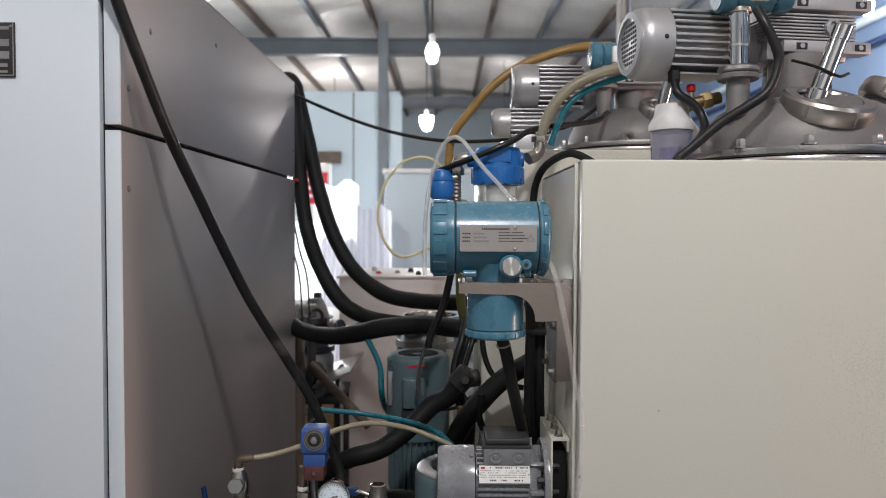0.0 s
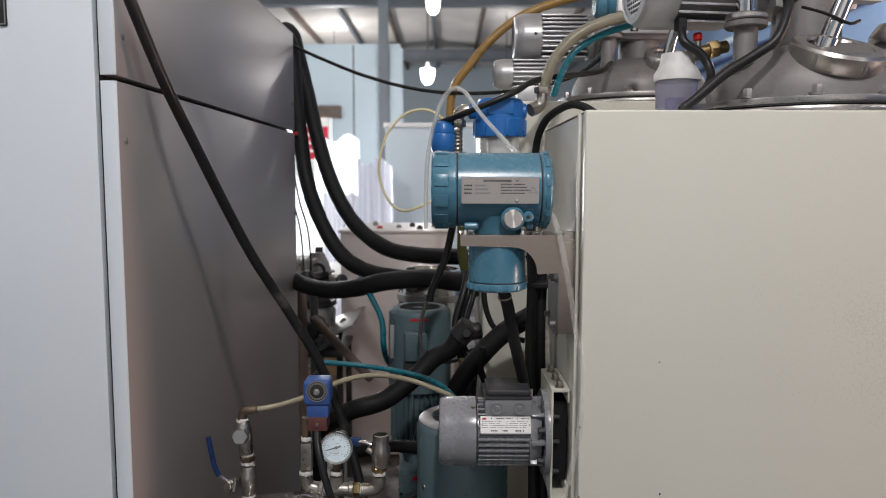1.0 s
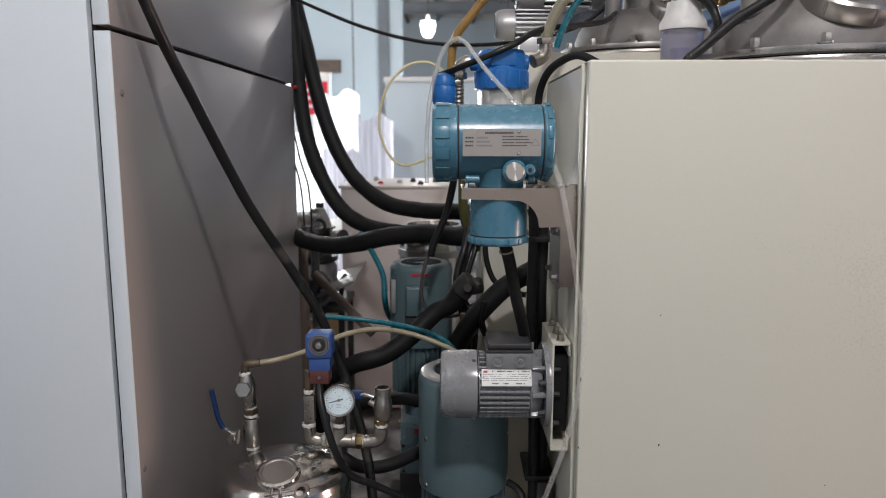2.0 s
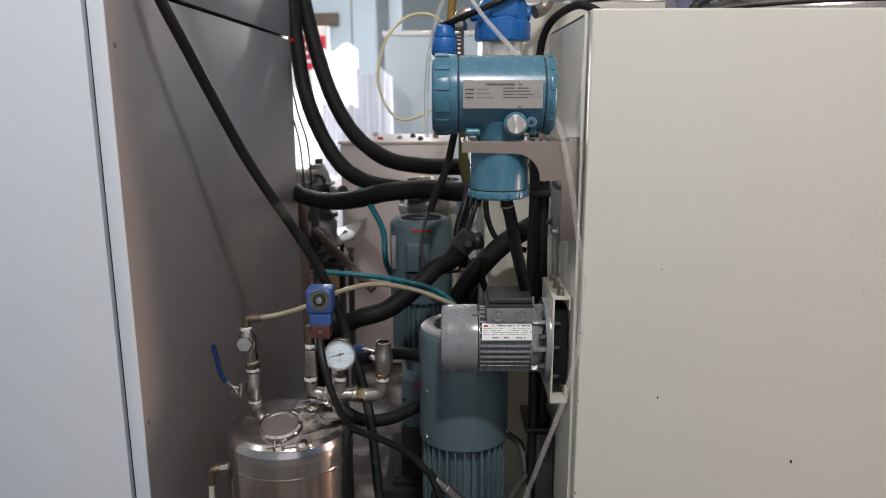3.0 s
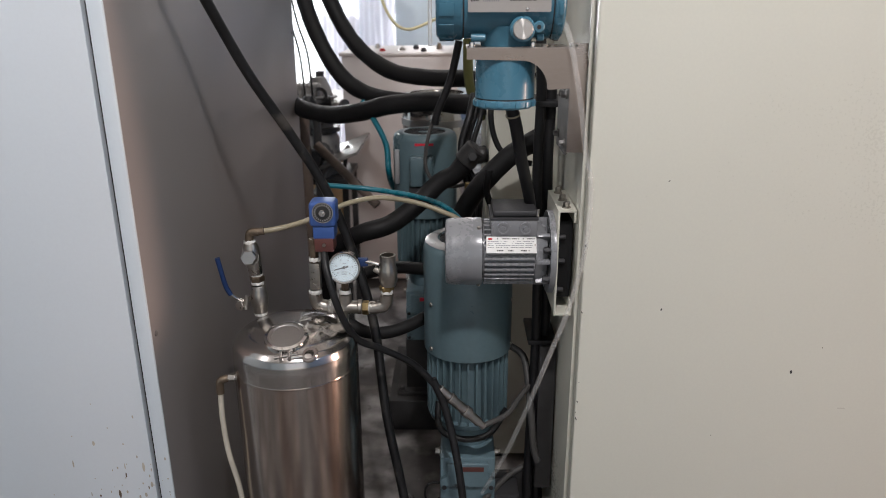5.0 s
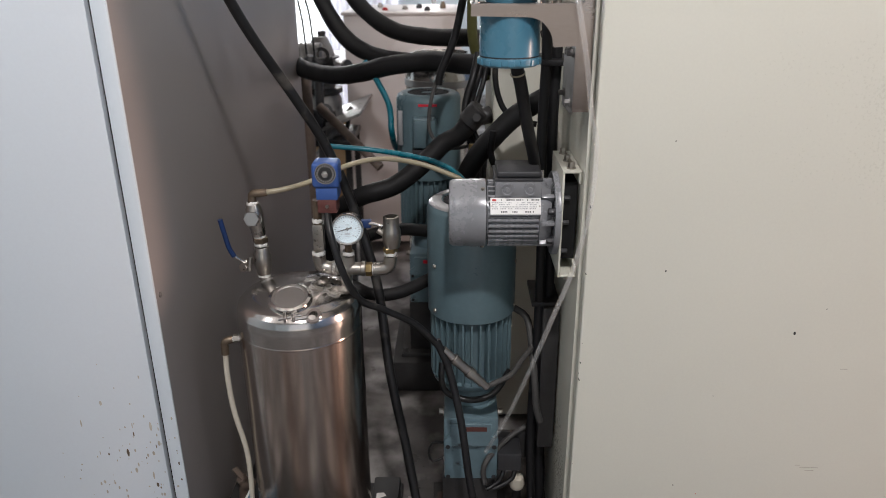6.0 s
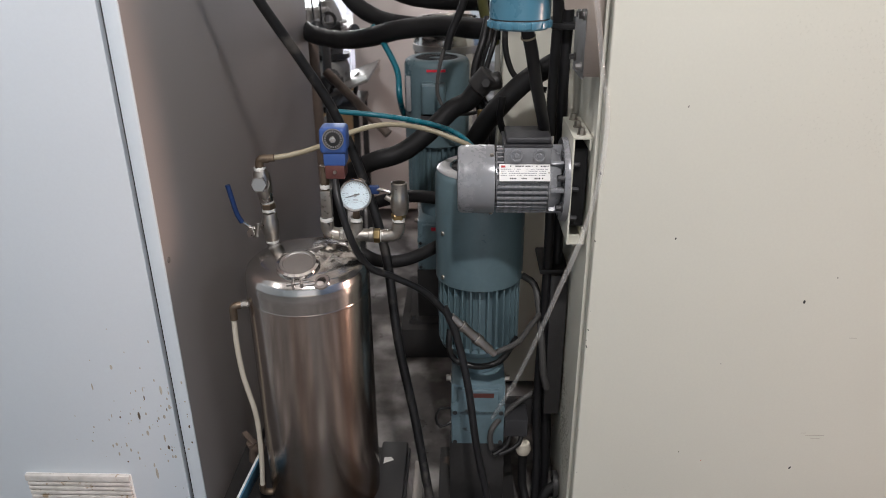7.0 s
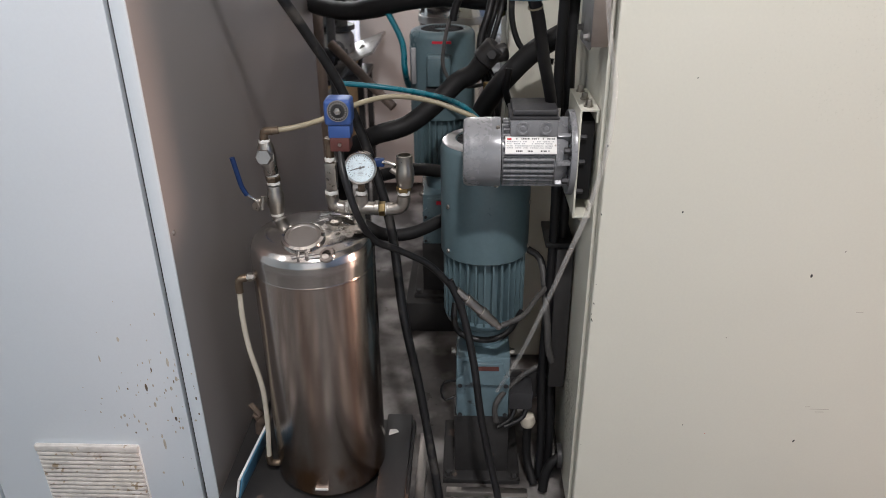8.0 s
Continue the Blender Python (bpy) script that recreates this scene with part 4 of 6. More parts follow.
for a in (-90, -45, 0, 45, 90, 180):
    q = Vector((0, -math.cos(radians(a)), math.sin(radians(a))))
    part("web", moved(box(0.163, 0.1885, -0.004, 0.004, MR * 0.55, 0.072, 0.0015), Matrix.Translation((0, MY, MZ)) @ Matrix.Rotation(radians(90) - radians(a), 4, 'X')), GREY, fl)
for a in (20, -30, 140, 220):
    q = Vector((0, -math.cos(radians(a)), math.sin(radians(a)))) * 0.074
    bolt(fl, Vector((0.1885, MY, MZ)) + q, (-1, 0, 0), 0.0065, 0.011, GREY_DK)
tb = part("terminal_base", box(0.073, 0.163, MY - 0.055, MY + 0.045, MZ + 0.048, MZ + 0.084, 0.003), GREY, fm, "terminal box base")
part("terminal_rim", box(0.071, 0.165, MY - 0.057, MY + 0.047, MZ + 0.081, MZ + 0.087, 0.0025), GREY_DK, tb)
part("terminal_lid", box(0.076, 0.162, MY - 0.052, MY + 0.040, MZ + 0.087, MZ + 0.100, 0.005, seg=2), GREY_DK, tb, "dark plastic terminal lid")
for x in (0.096, 0.140):
    part("knockout", lathe([(0, 0), (0.0125, 0), (0.0125, 0.004), (0.0095, 0.004), (0.009, 0.002), (0.005, 0.002), (0.004, 0.004), (0, 0.004)], frame_to((x, MY - 0.055, MZ + 0.0655), (0, -1, 0)), 24), GREY, tb)
part("lid_screw", rod((0.163, MY - 0.046, MZ + 0.086), (0.163, MY - 0.046, MZ + 0.102), 0.0035, 10), CHROME, tb)
def on_label(bm):
    """Swing the label up on the round motor body."""
    return moved(bm, Matrix.Translation((0.0025, MY, MZ)) @ Matrix.Rotation(radians(-29), 4, 'X') @ Matrix.Translation((0, -MY, -MZ - 0.0125)))


part("plate_pad", on_label(box(0.061, 0.160, MY - MR + 0.001, MY - MR + 0.030, MZ - 0.006, MZ + 0.030, 0.002)), GREY, fm)
lb = part("rating_label", on_label(box(0.0615, 0.159, MY - MR - 0.0012, MY - MR + 0.0008, MZ - 0.004, MZ + 0.029)), PLATE_WHITE, fm, "white printed rating label")
LY = MY - MR - 0.0014
random.seed(5)
for z, h, x0, x1 in ((0.0232, 0.0026, 0.082, 0.155), (0.0180, 0.0016, 0.064, 0.104), (0.0180, 0.0016, 0.112, 0.155), (0.0142, 0.0016, 0.064, 0.098), (0.0142, 0.0016, 0.112, 0.150), (0.0100, 0.0016, 0.064, 0.155), (0.0062, 0.0016, 0.064, 0.148), (-0.0005, 0.0028, 0.082, 0.092), (-0.0005, 0.0028, 0.104, 0.114), (-0.0005, 0.0028, 0.126, 0.144)):
    x = x0
    while x < x1:
        w = random.uniform(0.0010, 0.0030)
        if random.random() < 0.85:
            part("print_mark", on_label(box(x, x + w, LY - 0.0002, LY + 0.0002, MZ + z, MZ + z + h)), INK_GREY if h < 0.002 else INK, lb)
        x += w + 0.0009
part("print_mark", on_label(box(0.065, 0.073, LY - 0.0002, LY + 0.0002, MZ + 0.022, MZ + 0.026)), INK_RED, lb)
for x in (0.0645, 0.1565):
    part("rivet", on_label(rod((x, LY, MZ + 0.012), (x, LY - 0.0015, MZ + 0.012), 0.0018, 10)), NICKEL, lb)

mb = thing("motor_bracket", (0.215, MY, 0.81), "cream painted channel bracket holding the motor on the cabinet side", "bracket")
b0, b1, y0, y1 = 0.200, 0.236, 1.462, 1.625
part("face_plate", box(b0, b0 + 0.004, y0, y1, 0.806, 1.022, 0.001), CREAM, mb)
part("top_lip", box(b0, b1, y0, y1, 1.019, 1.023, 0.001), CREAM, mb)
part("bottom_lip", box(b0, b1, y0, y1, 0.805, 0.809, 0.001), CREAM, mb)
part("back_lip_top", box(b1 - 0.005, b1, y0, y1, 0.998, 1.019, 0.001), CREAM, mb)
part("back_lip_bottom", box(b1 - 0.005, b1, y0, y1, 0.809, 0.832, 0.001), CREAM, mb)
for y in (1.485, 1.54, 1.60):
    bolt(mb, (0.218, y, 1.023), (0, 0, 1), 0.0062, 0.010, NICKEL)
# black block stands in for the shade within the bracket channel
part("shade_block", box(0.206, 0.234, 1.487, 1.61, 0.835, 0.995, 0.003), RUBBER, mb, "black block in place of the shade inside the channel")
bolt(mb, (0.218, 1.485, 0.805), (0, 0, -1), 0.006, 0.010, NICKEL)
for z in (0.965, 0.915, 0.855):
    bolt(mb, (b0 + 0.004, 1.48, z), (1, 0, 0), 0.005, 0.012, GREY_DK)


# ------------------------------------------------------------ upright pump motors
def pump(cx, cy, label, box_front):
    th = thing("pump_motor", (cx, cy, 0), label, "pump motor", "upright pump motors")
    at = Matrix.Translation((cx, cy, 0))
    r = 0.1035
    fc = part("fan_cover", lathe([(0, 0.888), (0.067, 0.888), (0.070, 0.892), (0.088, 0.892), (0.098, 0.886), (r, 0.872), (r, 0.625), (r - 0.003, 0.622), (0, 0.622)], at, 56), PUMP, th, "blue-green fan cover")
    if not box_front:
        part("cover_top", lathe([(0.070, 0.8925), (0.088, 0.8925), (0.0975, 0.8868), (0.0985, 0.8874), (0.0885, 0.8934), (0.071, 0.8934)], at, 48, closed=False), ALU, fc, "worn bright rim")
    bm = bmesh.new()
    for i in range(36):
        a = 2 * math.pi * i / 36
        merge(bm, moved(box(0.026, 0.066, -0.0021, 0.0021, 0.8885, 0.8915), at @ Matrix.Rotation(a, 4, 'Z')))
    part("grille", bm, GAP, fc, "dark slotted grille")
    for a in (200, 330, 250):
        for z in (0.70, 0.64) if a != 250 else ():
            q = Vector((math.cos(radians(a + 15)), math.sin(radians(a + 15)), 0))
            part("screw", lathe([(0, 0), (0.0055, 0), (0.0045, 0.003), (0, 0.0035)], frame_to(Vector((cx, cy, z + 0.05 if z > 0.65 else z)) + q * r, q), 12), NICKEL, fc)
    finned_body("body", 0.098, 0.455, 0.622, at, PUMP, th, "finned motor body", 30, 0.018)
    part("end_shield", lathe([(0, 0.455), (0.097, 0.455), (0.092, 0.440), (0.07, 0.425), (0.055, 0.415), (0, 0.415)], at, 40), PUMP_DK, th)
    part("adapter", lathe([(0, 0.418), (0.056, 0.418), (0.06, 0.395), (0.056, 0.375), (0, 0.375)], at, 32), PUMP_DK, th)
    yf = cy - 0.105
    gear = part("gear_housing", box(cx - 0.066, cx + 0.066, yf, yf + 0.17, 0.195, 0.375, 0.008), PUMP_DK, th, "greasy blue-green gear housing")
    part("shoulder", extrude_poly([(-0.066, 0.318), (-0.066, 0.300), (0.066, 0.300), (0.066, 0.318), (0.05, 0.330), (0.05, 0.365), (-0.05, 0.365), (-0.05, 0.330)], 0.012, Matrix.Translation((cx, yf + 0.001, 0)) @ Matrix.Rotation(radians(90), 4, 'X'), 0.002), PUMP_DK, gear)
    part("sticker", box(cx - 0.020, cx + 0.038, yf - 0.0125, yf - 0.0115, 0.345, 0.357), SIGN_RED if box_front else MAROON, gear, "faded red sticker")
    for x in (-0.056, 0.056):
        for z in (0.212, 0.300):
            part("hole", rod((cx + x, yf - 0.0115, z), (cx + x, yf - 0.0135, z), 0.0055, 14), GAP, gear)
        bolt(gear, (cx + x * 1.18, yf + 0.05, 0.36), (x, 0, 0), 0.008, 0.010, NICKEL)
    part("pedestal", box(cx - 0.070, cx + 0.068, yf + 0.004, yf + 0.18, 0.012, 0.195, 0.004), BLACK_IRON, th, "black iron pedestal")
    part("base_plate", box(cx - 0.10, cx + 0.10, yf - 0.03, yf + 0.21, 0.0, 0.014, 0.003), BLACK_IRON, th)
    for x in (-0.085, 0.085):
        bolt(th, (cx + x, yf - 0.015, 0.014), (0, 0, 1), 0.009, 0.012, BLACK_IRON)
    if box_front:
        tb = part("terminal_box", box(cx - 0.045, cx + 0.030, cy - 0.128, cy - 0.08, 0.735, 0.832, 0.008, seg=2), PUMP, fc, "square terminal box")
        part("terminal_lid", box(cx - 0.041, cx + 0.026, cy - 0.138, cy - 0.126, 0.74, 0.827, 0.005), PUMP, tb)
        part("gland_plate", box(cx - 0.048, cx + 0.033, cy - 0.126, cy - 0.085, 0.690, 0.733, 0.003), GREY_DK, fc, "dark gland plate")
        part("red_label", box(cx - 0.028, cx + 0.030, cy - r - 0.0012, cy - r + 0.006, 0.8625, 0.8695), SIGN_RED, fc, "small red label")
        part("bright_strip", box(cx - 0.094, cx - 0.079, cy - 0.077, cy - 0.065, 0.735, 0.845, 0.003), ALU, fc, "upright bright strip")
    return th


p1 = pump(0.034, 1.705, "blue-green enamelled upright pump motor on a black pedestal", False)
p2 = pump(-0.092, 2.47, "blue-green enamelled pump motor with a terminal box in the row behind", True)
p2.location.z += 0.115
solo("pump_plinth", box(-0.22, 0.05, 2.30, 2.72, 0.0, 0.114, 0.006), BLACK_IRON, "black steel plinth under the farther pump", "plinth")

# ------------------------------------------------------------ stainless pressure tank
KX, KY, KR = -0.320, 1.455, 0.1245
tk = thing("pressure_tank", (KX, KY, 0.17), "polished stainless pressure tank with rust stains at its foot", "tank")
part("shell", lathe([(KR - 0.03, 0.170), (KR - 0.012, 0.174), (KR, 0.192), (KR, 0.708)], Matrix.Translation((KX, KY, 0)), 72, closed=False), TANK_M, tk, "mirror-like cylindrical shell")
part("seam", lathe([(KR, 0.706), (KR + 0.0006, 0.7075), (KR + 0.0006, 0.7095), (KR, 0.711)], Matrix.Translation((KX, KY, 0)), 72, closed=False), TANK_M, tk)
top = [(KR, 0.711), (KR + 0.0005, 0.738), (0.1235, 0.752), (0.1190, 0.764), (0.110, 0.773), (0.094, 0.781), (0.065, 0.789), (0.03, 0.793), (0.0, 0.794)]
dense = []
for (ra, za), (rb, zb) in zip(top, top[1:]):
    dense += [(ra + (rb - ra) * k / 5, za + (zb - za) * k / 5) for k in range(5)]
head = lathe(dense + [(0.0, 0.794)], Matrix.Translation((KX, KY, 0)), 96)
# the head is beaten and dented round the welded sockets
for v in head.verts:
    w = max(0.0, 1 - (v.co - Vector((KX + 0.062, KY + 0.015, 0.785))).length / 0.065)
    v.co.z += w * (0.0085 * noise.noise(v.co * 55) + 0.004 * noise.noise(v.co * 120))
part("top_head", head, HEAD_M, tk, "domed polished head with dents")
part("bottom_head", lathe([(0, 0.172), (KR - 0.029, 0.171)], Matrix.Translation((KX, KY, 0)), 48, closed=False), TANK_M, tk)
part("bottom_label", box(KX - 0.016, KX + 0.012, KY - KR - 0.0015, KY - KR + 0.002, 0.2045, 0.2095), WHITE, tk)
# filler cap with its clamp
cp, cd = Vector((KX - 0.002, 1.392, 0.786)), Vector((0, -0.28, 0.96))
cn = part("filler_neck", rod(cp - cd * 0.03, cp + cd * 0.004, 0.031, 36), STEEL, tk)
cap = part("filler_cap", lathe([(0, 0.010), (0.028, 0.010), (0.030, 0.012), (0.0345, 0.012), (0.036, 0.008), (0.036, 0.0), (0.031, -0.004), (0, -0.004)], frame_to(cp, cd), 48), STEEL, tk, "brushed cap disc")
cl = part("clamp", lathe([(0.0355, -0.006), (0.041, -0.006), (0.0425, 0.001), (0.041, 0.010), (0.0355, 0.012)], frame_to(cp, cd), 48, closed=False), CHROME, tk, "hinged clamp band")
fr = frame_to(cp, cd)
part("hinge", moved(box(-0.006, 0.006, 0.038, 0.048, -0.006, 0.010, 0.002), fr @ Matrix.Rotation(radians(200), 4, 'Z')), CHROME, cl)
for s in (-1, 1):
    part("clamp_ear", moved(box(s * 0.008 - 0.003, s * 0.008 + 0.003, -0.058, -0.038, -0.007, 0.008, 0.0015), fr @ Matrix.Rotation(radians(8), 4, 'Z')), CHROME, cl)
part("clamp_screw", rod(fr @ Vector((-0.014, -0.052, 0.0)), fr @ Vector((0.030, -0.045, 0.004)), 0.003, 12), CHROME, cl)
part("wing_ring", lathe([(0.0095, -0.003), (0.0155, -0.003), (0.0168, 0), (0.0155, 0.003), (0.0095, 0.003)], frame_to((KX + 0.050, 1.350, 0.774), (-0.25, -0.5, 0.8)), 24, closed=False), CHROME, cl, "ring-shaped wing nut")
part("wing_arm", rod((KX + 0.008, 1.345, 0.769), (KX + 0.037, 1.349, 0.772), 0.005, 12), CHROME, cl)
# side port and level tube
part("side_port", rod((KX - KR + 0.012, 1.42, 0.690), (-0.456, 1.415, 0.688), 0.0075, 20, 0.001), CHROME, tk)
part("side_port", rod((-0.450, 1.4165, 0.6885), (-0.440, 1.418, 0.689), 0.0095, 6), NICKEL, tk)
part("port_elbow", sweep([(-0.453, 1.4155, 0.688), (-0.463, 1.412, 0.687), (-0.468, 1.411, 0.680), (-0.469, 1.411, 0.657)], 0.008, 14, 0.004), BRONZE, tk)
part("level_tube", sweep([(-0.469, 1.411, 0.660), (-0.4705, 1.41, 0.60), (-0.466, 1.41, 0.52), (-0.450, 1.41, 0.42), (-0.450, 1.41, 0.32), (-0.459, 1.415, 0.215)], 0.0056, 12), TUBE_GREY, tk, "clouded level tube")
part("low_elbow", sweep([(-0.459, 1.415, 0.225), (-0.458, 1.416, 0.205), (-0.445, 1.42, 0.198), (-0.425, 1.425, 0.20)], 0.008, 12, 0.004), BRONZE, tk)


# ------------------------------------------------------------ fittings on the tank
def tape(th, p, d, r, seed):
    """A ragged wrap of white thread tape."""
    bm = lathe([(r * 0.96, -0.004), (r * 1.03, -0.002), (r * 1.05, 0.002), (r * 0.97, 0.005)], frame_to(p, d), 22, closed=False)
    for v in bm.verts:
        v.co += Vector((noise.noise(v.co * 300), noise.noise(v.co * 310 + Vector((seed, 0, 0))), noise.noise(v.co * 290 + Vector((0, seed, 0))))) * 0.0022
    return part("thread_tape", bm, TAPE, th)


VX, VY = -0.404, 1.52
lv = thing("drain_valve", (VX, VY, 0.765), "nickel ball valve with strainer and blue lever on the tank", "valve")
part("nipple", rod((VX, VY, 0.755), (VX, VY, 0.790), 0.0115, 20), NICKEL, lv)
tape(lv, (VX, VY, 0.785), (0, 0, 1), 0.0135, 1)
part("valve_body", lathe([(0, 0.788), (0.0145, 0.788), (0.0155, 0.792), (0.0155, 0.800), (0.018, 0.806), (0.0185, 0.818), (0.018, 0.830), (0.0155, 0.836), (0.0155, 0.846), (0.0145, 0.848), (0, 0.848)], Matrix.Translation((VX, VY, 0)), 28), NICKEL, lv)
part("stem", rod((VX - 0.014, VY, 0.818), (VX - 0.036, VY - 0.002, 0.810), 0.0055, 14), NICKEL, lv)
part("stem_nut", hexnut((VX - 0.030, VY - 0.002, 0.812), (-1, 0, -0.3), 0.0085, 0.010), NICKEL, lv)
part("packing_nut", hexnut((VX - 0.034, VY - 0.008, 0.806), (-0.4, -1, 0.2), 0.0105, 0.012), NICKEL, lv)
part("stop_pin", rod((VX - 0.022, VY - 0.012, 0.828), (VX - 0.026, VY - 0.016, 0.800), 0.0045, 10), NICKEL, lv)
hd = part("lever", sweep([(VX - 0.030, VY - 0.004, 0.812), (VX - 0.045, VY - 0.006, 0.820), (VX - 0.062, VY - 0.010, 0.838)], 0.0035, 10, 0.004), CHROME, lv, "bent steel lever")
part("grip", sweep([(VX - 0.056, VY - 0.010, 0.830), (VX - 0.064, VY - 0.012, 0.850), (VX - 0.070, VY - 0.014, 0.885), (VX - 0.074, VY - 0.016, 0.912)], 0.0052, 12, 0.005), GRIP_BLUE, hd, "dark blue vinyl grip")
tape(lv, (VX - 0.001, VY, 0.853), (0, 0, 1), 0.0125, 2)
part("union", hexnut((VX - 0.001, VY, 0.857), (0, 0, 1), 0.0155, 0.012), BRONZE, lv)
tape(lv, (VX - 0.002, VY, 0.872), (0, 0, 1), 0.0125, 3)
part("strainer", lathe([(0, 0), (0.0145, 0), (0.0145, 0.014), (0.0165, 0.022), (0.0172, 0.04), (0.0165, 0.058), (0.012, 0.068), (0, 0.068)], frame_to((VX - 0.003, VY, 0.873), (-0.10, 0, 1)), 28), NICKEL, lv)
part("strainer_plug", hexnut((VX - 0.009, VY - 0.010, 0.912), (0, -1, 0.25), 0.0165, 0.013), STEEL, lv, "bright hexagon plug")
part("strainer_boss", rod((VX - 0.009, VY + 0.005, 0.909), (VX - 0.009, VY - 0.010, 0.912), 0.0185, 24), NICKEL, lv)
tape(lv, (VX - 0.010, VY, 0.941), (0, 0, 1), 0.0115, 4)
part("hose_elbow", sweep([(VX - 0.010, VY, 0.940), (VX - 0.009, VY, 0.955), (VX - 0.005, VY, 0.962), (VX + 0.010, VY, 0.963)], 0.0085, 14, 0.004), BRONZE, lv)
part("ferrule", rod((VX + 0.006, VY, 0.963), (VX + 0.022, VY + 0.001, 0.9645), 0.0078, 16, 0.001), BRONZE, lv)

FY = 1.50
mf = thing("pipe_manifold", (-0.2326, FY, 0.765), "nickel pipe manifold with thread tape on the tank", "pipework")
part("riser", rod((-0.2310, FY, 0.748), (-0.2285, FY, 0.808), 0.0125, 20), NICKEL, mf)
tape(mf, (-0.2312, FY, 0.776), (0, 0, 1), 0.014, 9)
part("tee", rod((-0.250, FY, 0.8085), (-0.192, FY, 0.8065), 0.0135, 22, 0.001), NICKEL, mf)
part("tee_top", rod((-0.2225, FY, 0.808), (-0.2215, FY, 0.836), 0.0130, 20), NICKEL, mf)
for x in (-0.252, -0.192):
    part("collar", rod((x - 0.005, FY, 0.8078), (x + 0.005, FY, 0.8076), 0.0155, 22, 0.0015), NICKEL, mf)
part("elbow", sweep([(-0.252, FY, 0.8085), (-0.268, FY, 0.810), (-0.279, FY, 0.816), (-0.282, FY, 0.828), (-0.282, FY, 0.838)], 0.0135, 18, 0.004), NICKEL, mf)
part("hex_nipple", hexnut((-0.187, FY, 0.8062), (1, 0, 0), 0.015, 0.013), BRASS, mf)
tape(mf, (-0.170, FY, 0.806), (1, 0, 0), 0.0125, 5)
part("elbow", sweep([(-0.172, FY, 0.806), (-0.155, FY, 0.807), (-0.142, FY, 0.812), (-0.137, FY, 0.824), (-0.136, FY, 0.836)], 0.0135, 18, 0.004), NICKEL, mf)
tape(mf, (-0.136, FY, 0.842), (0, 0, 1), 0.0125, 6)
tape(mf, (-0.282, FY, 0.842), (0, 0, 1), 0.0125, 7)
tape(mf, (-0.2518, FY, 0.808), (1, 0, 0), 0.015, 11)
part("square_bar", box(-0.2905, -0.2690, FY - 0.010, FY + 0.010, 0.848, 0.905, 0.002), NICKEL, mf, "square bar stock coupling")
tape(mf, (-0.280, FY, 0.912), (0, 0, 1), 0.0105, 8)
part("hex_nipple", hexnut((-0.136, FY, 0.844), (0, 0, 1), 0.015, 0.011), BRASS, mf)
rv = thing("ball_valve", (-0.1325, FY, 0.855), "open nickel ball valve with a blue lever", "valve")
part("valve_body", lathe([(0, 0.855), (0.015, 0.855), (0.016, 0.860), (0.0185, 0.866), (0.019, 0.880), (0.0185, 0.892), (0.0162, 0.898), (0.0162, 0.920), (0.0145, 0.921), (0.0125, 0.921), (0.0125, 0.905), (0, 0.905)], Matrix.Translation((-0.1325, FY, 0)), 28), NICKEL, rv)
part("stem", rod((-0.148, FY - 0.002, 0.884), (-0.160, FY - 0.002, 0.892), 0.006, 14), NICKEL, rv)
lv2 = part("lever", sweep([(-0.150, FY - 0.006, 0.902), (-0.165, FY - 0.004, 0.906), (-0.178, FY, 0.906)], 0.004, 10, 0.004), CHROME, rv)
part("grip", box(-0.205, -0.172, FY - 0.004, FY + 0.010, 0.896, 0.913, 0.004), GRIP_BLUE, lv2, "blue vinyl grip")

ga = thing("pressure_gauge", (-0.2205, FY, 0.836), "round pressure gauge with a white dial on the manifold", "gauge")
gc, gd = Vector((-0.2185, FY - 0.012, 0.899)), Vector((0.02, -0.985, 0.17))
part("stem", rod((-0.2215, FY, 0.834), (-0.2205, FY, 0.870), 0.008, 6), BRONZE, ga)
tape(ga, (-0.2215, FY, 0.842), (0, 0, 1), 0.0115, 10)
case = part("case", lathe([(0, -0.022), (0.0305, -0.022), (0.0315, -0.018), (0.0315, 0.004), (0.033, 0.006), (0.033, 0.010), (0.0315, 0.0115), (0.0285, 0.0105), (0.0280, 0.004), (0, 0.004)], frame_to(gc, gd), 48), CHROME, ga, "bright steel case and bezel")
dial = part("dial", lathe([(0, 0.0042), (0.0278, 0.0042), (0.0278, 0.005), (0, 0.005)], frame_to(gc, gd), 48), DIAL, ga, "white dial card")
gm = frame_to(gc, gd)
# dial axes: up on the dial and its right as seen from the front
zl = (gm.inverted().to_3x3() @ Vector((0, 0, 1)))
ang0 = math.atan2(zl.y, zl.x)


def on_dial(a, r):
    """The dial point at clock angle a (degrees clockwise from the top)."""
    t = ang0 - radians(a)
    p1_ = gm @ Vector((r * math.cos(t), r * math.sin(t), 0.0053))
    return p1_


flip = 1 if (on_dial(90, 0.02) - gc).x > 0 else -1
for i in range(26):
    a = (-135 + 270 * i / 25) * flip
    part("tick", rod(on_dial(a, 0.0225 if i % 5 else 0.0205), on_dial(a, 0.0258), 0.0005, 5), INK, dial)
for i in range(6):
    a = (-135 + 54 * i) * flip
    part("numeral_bar", rod(on_dial(a, 0.0165), on_dial(a + 8, 0.0165), 0.0011, 5), INK_GREY, dial)
for r, w, a in ((0.009, 8, 0), (0.010, 10, 180), (0.0125, 9, 180), (0.015, 6, 180)):
    part("print_bar", rod(on_dial(a - w * 3, r), on_dial(a + w * 3, r), 0.0005, 5), INK_GREY, dial)
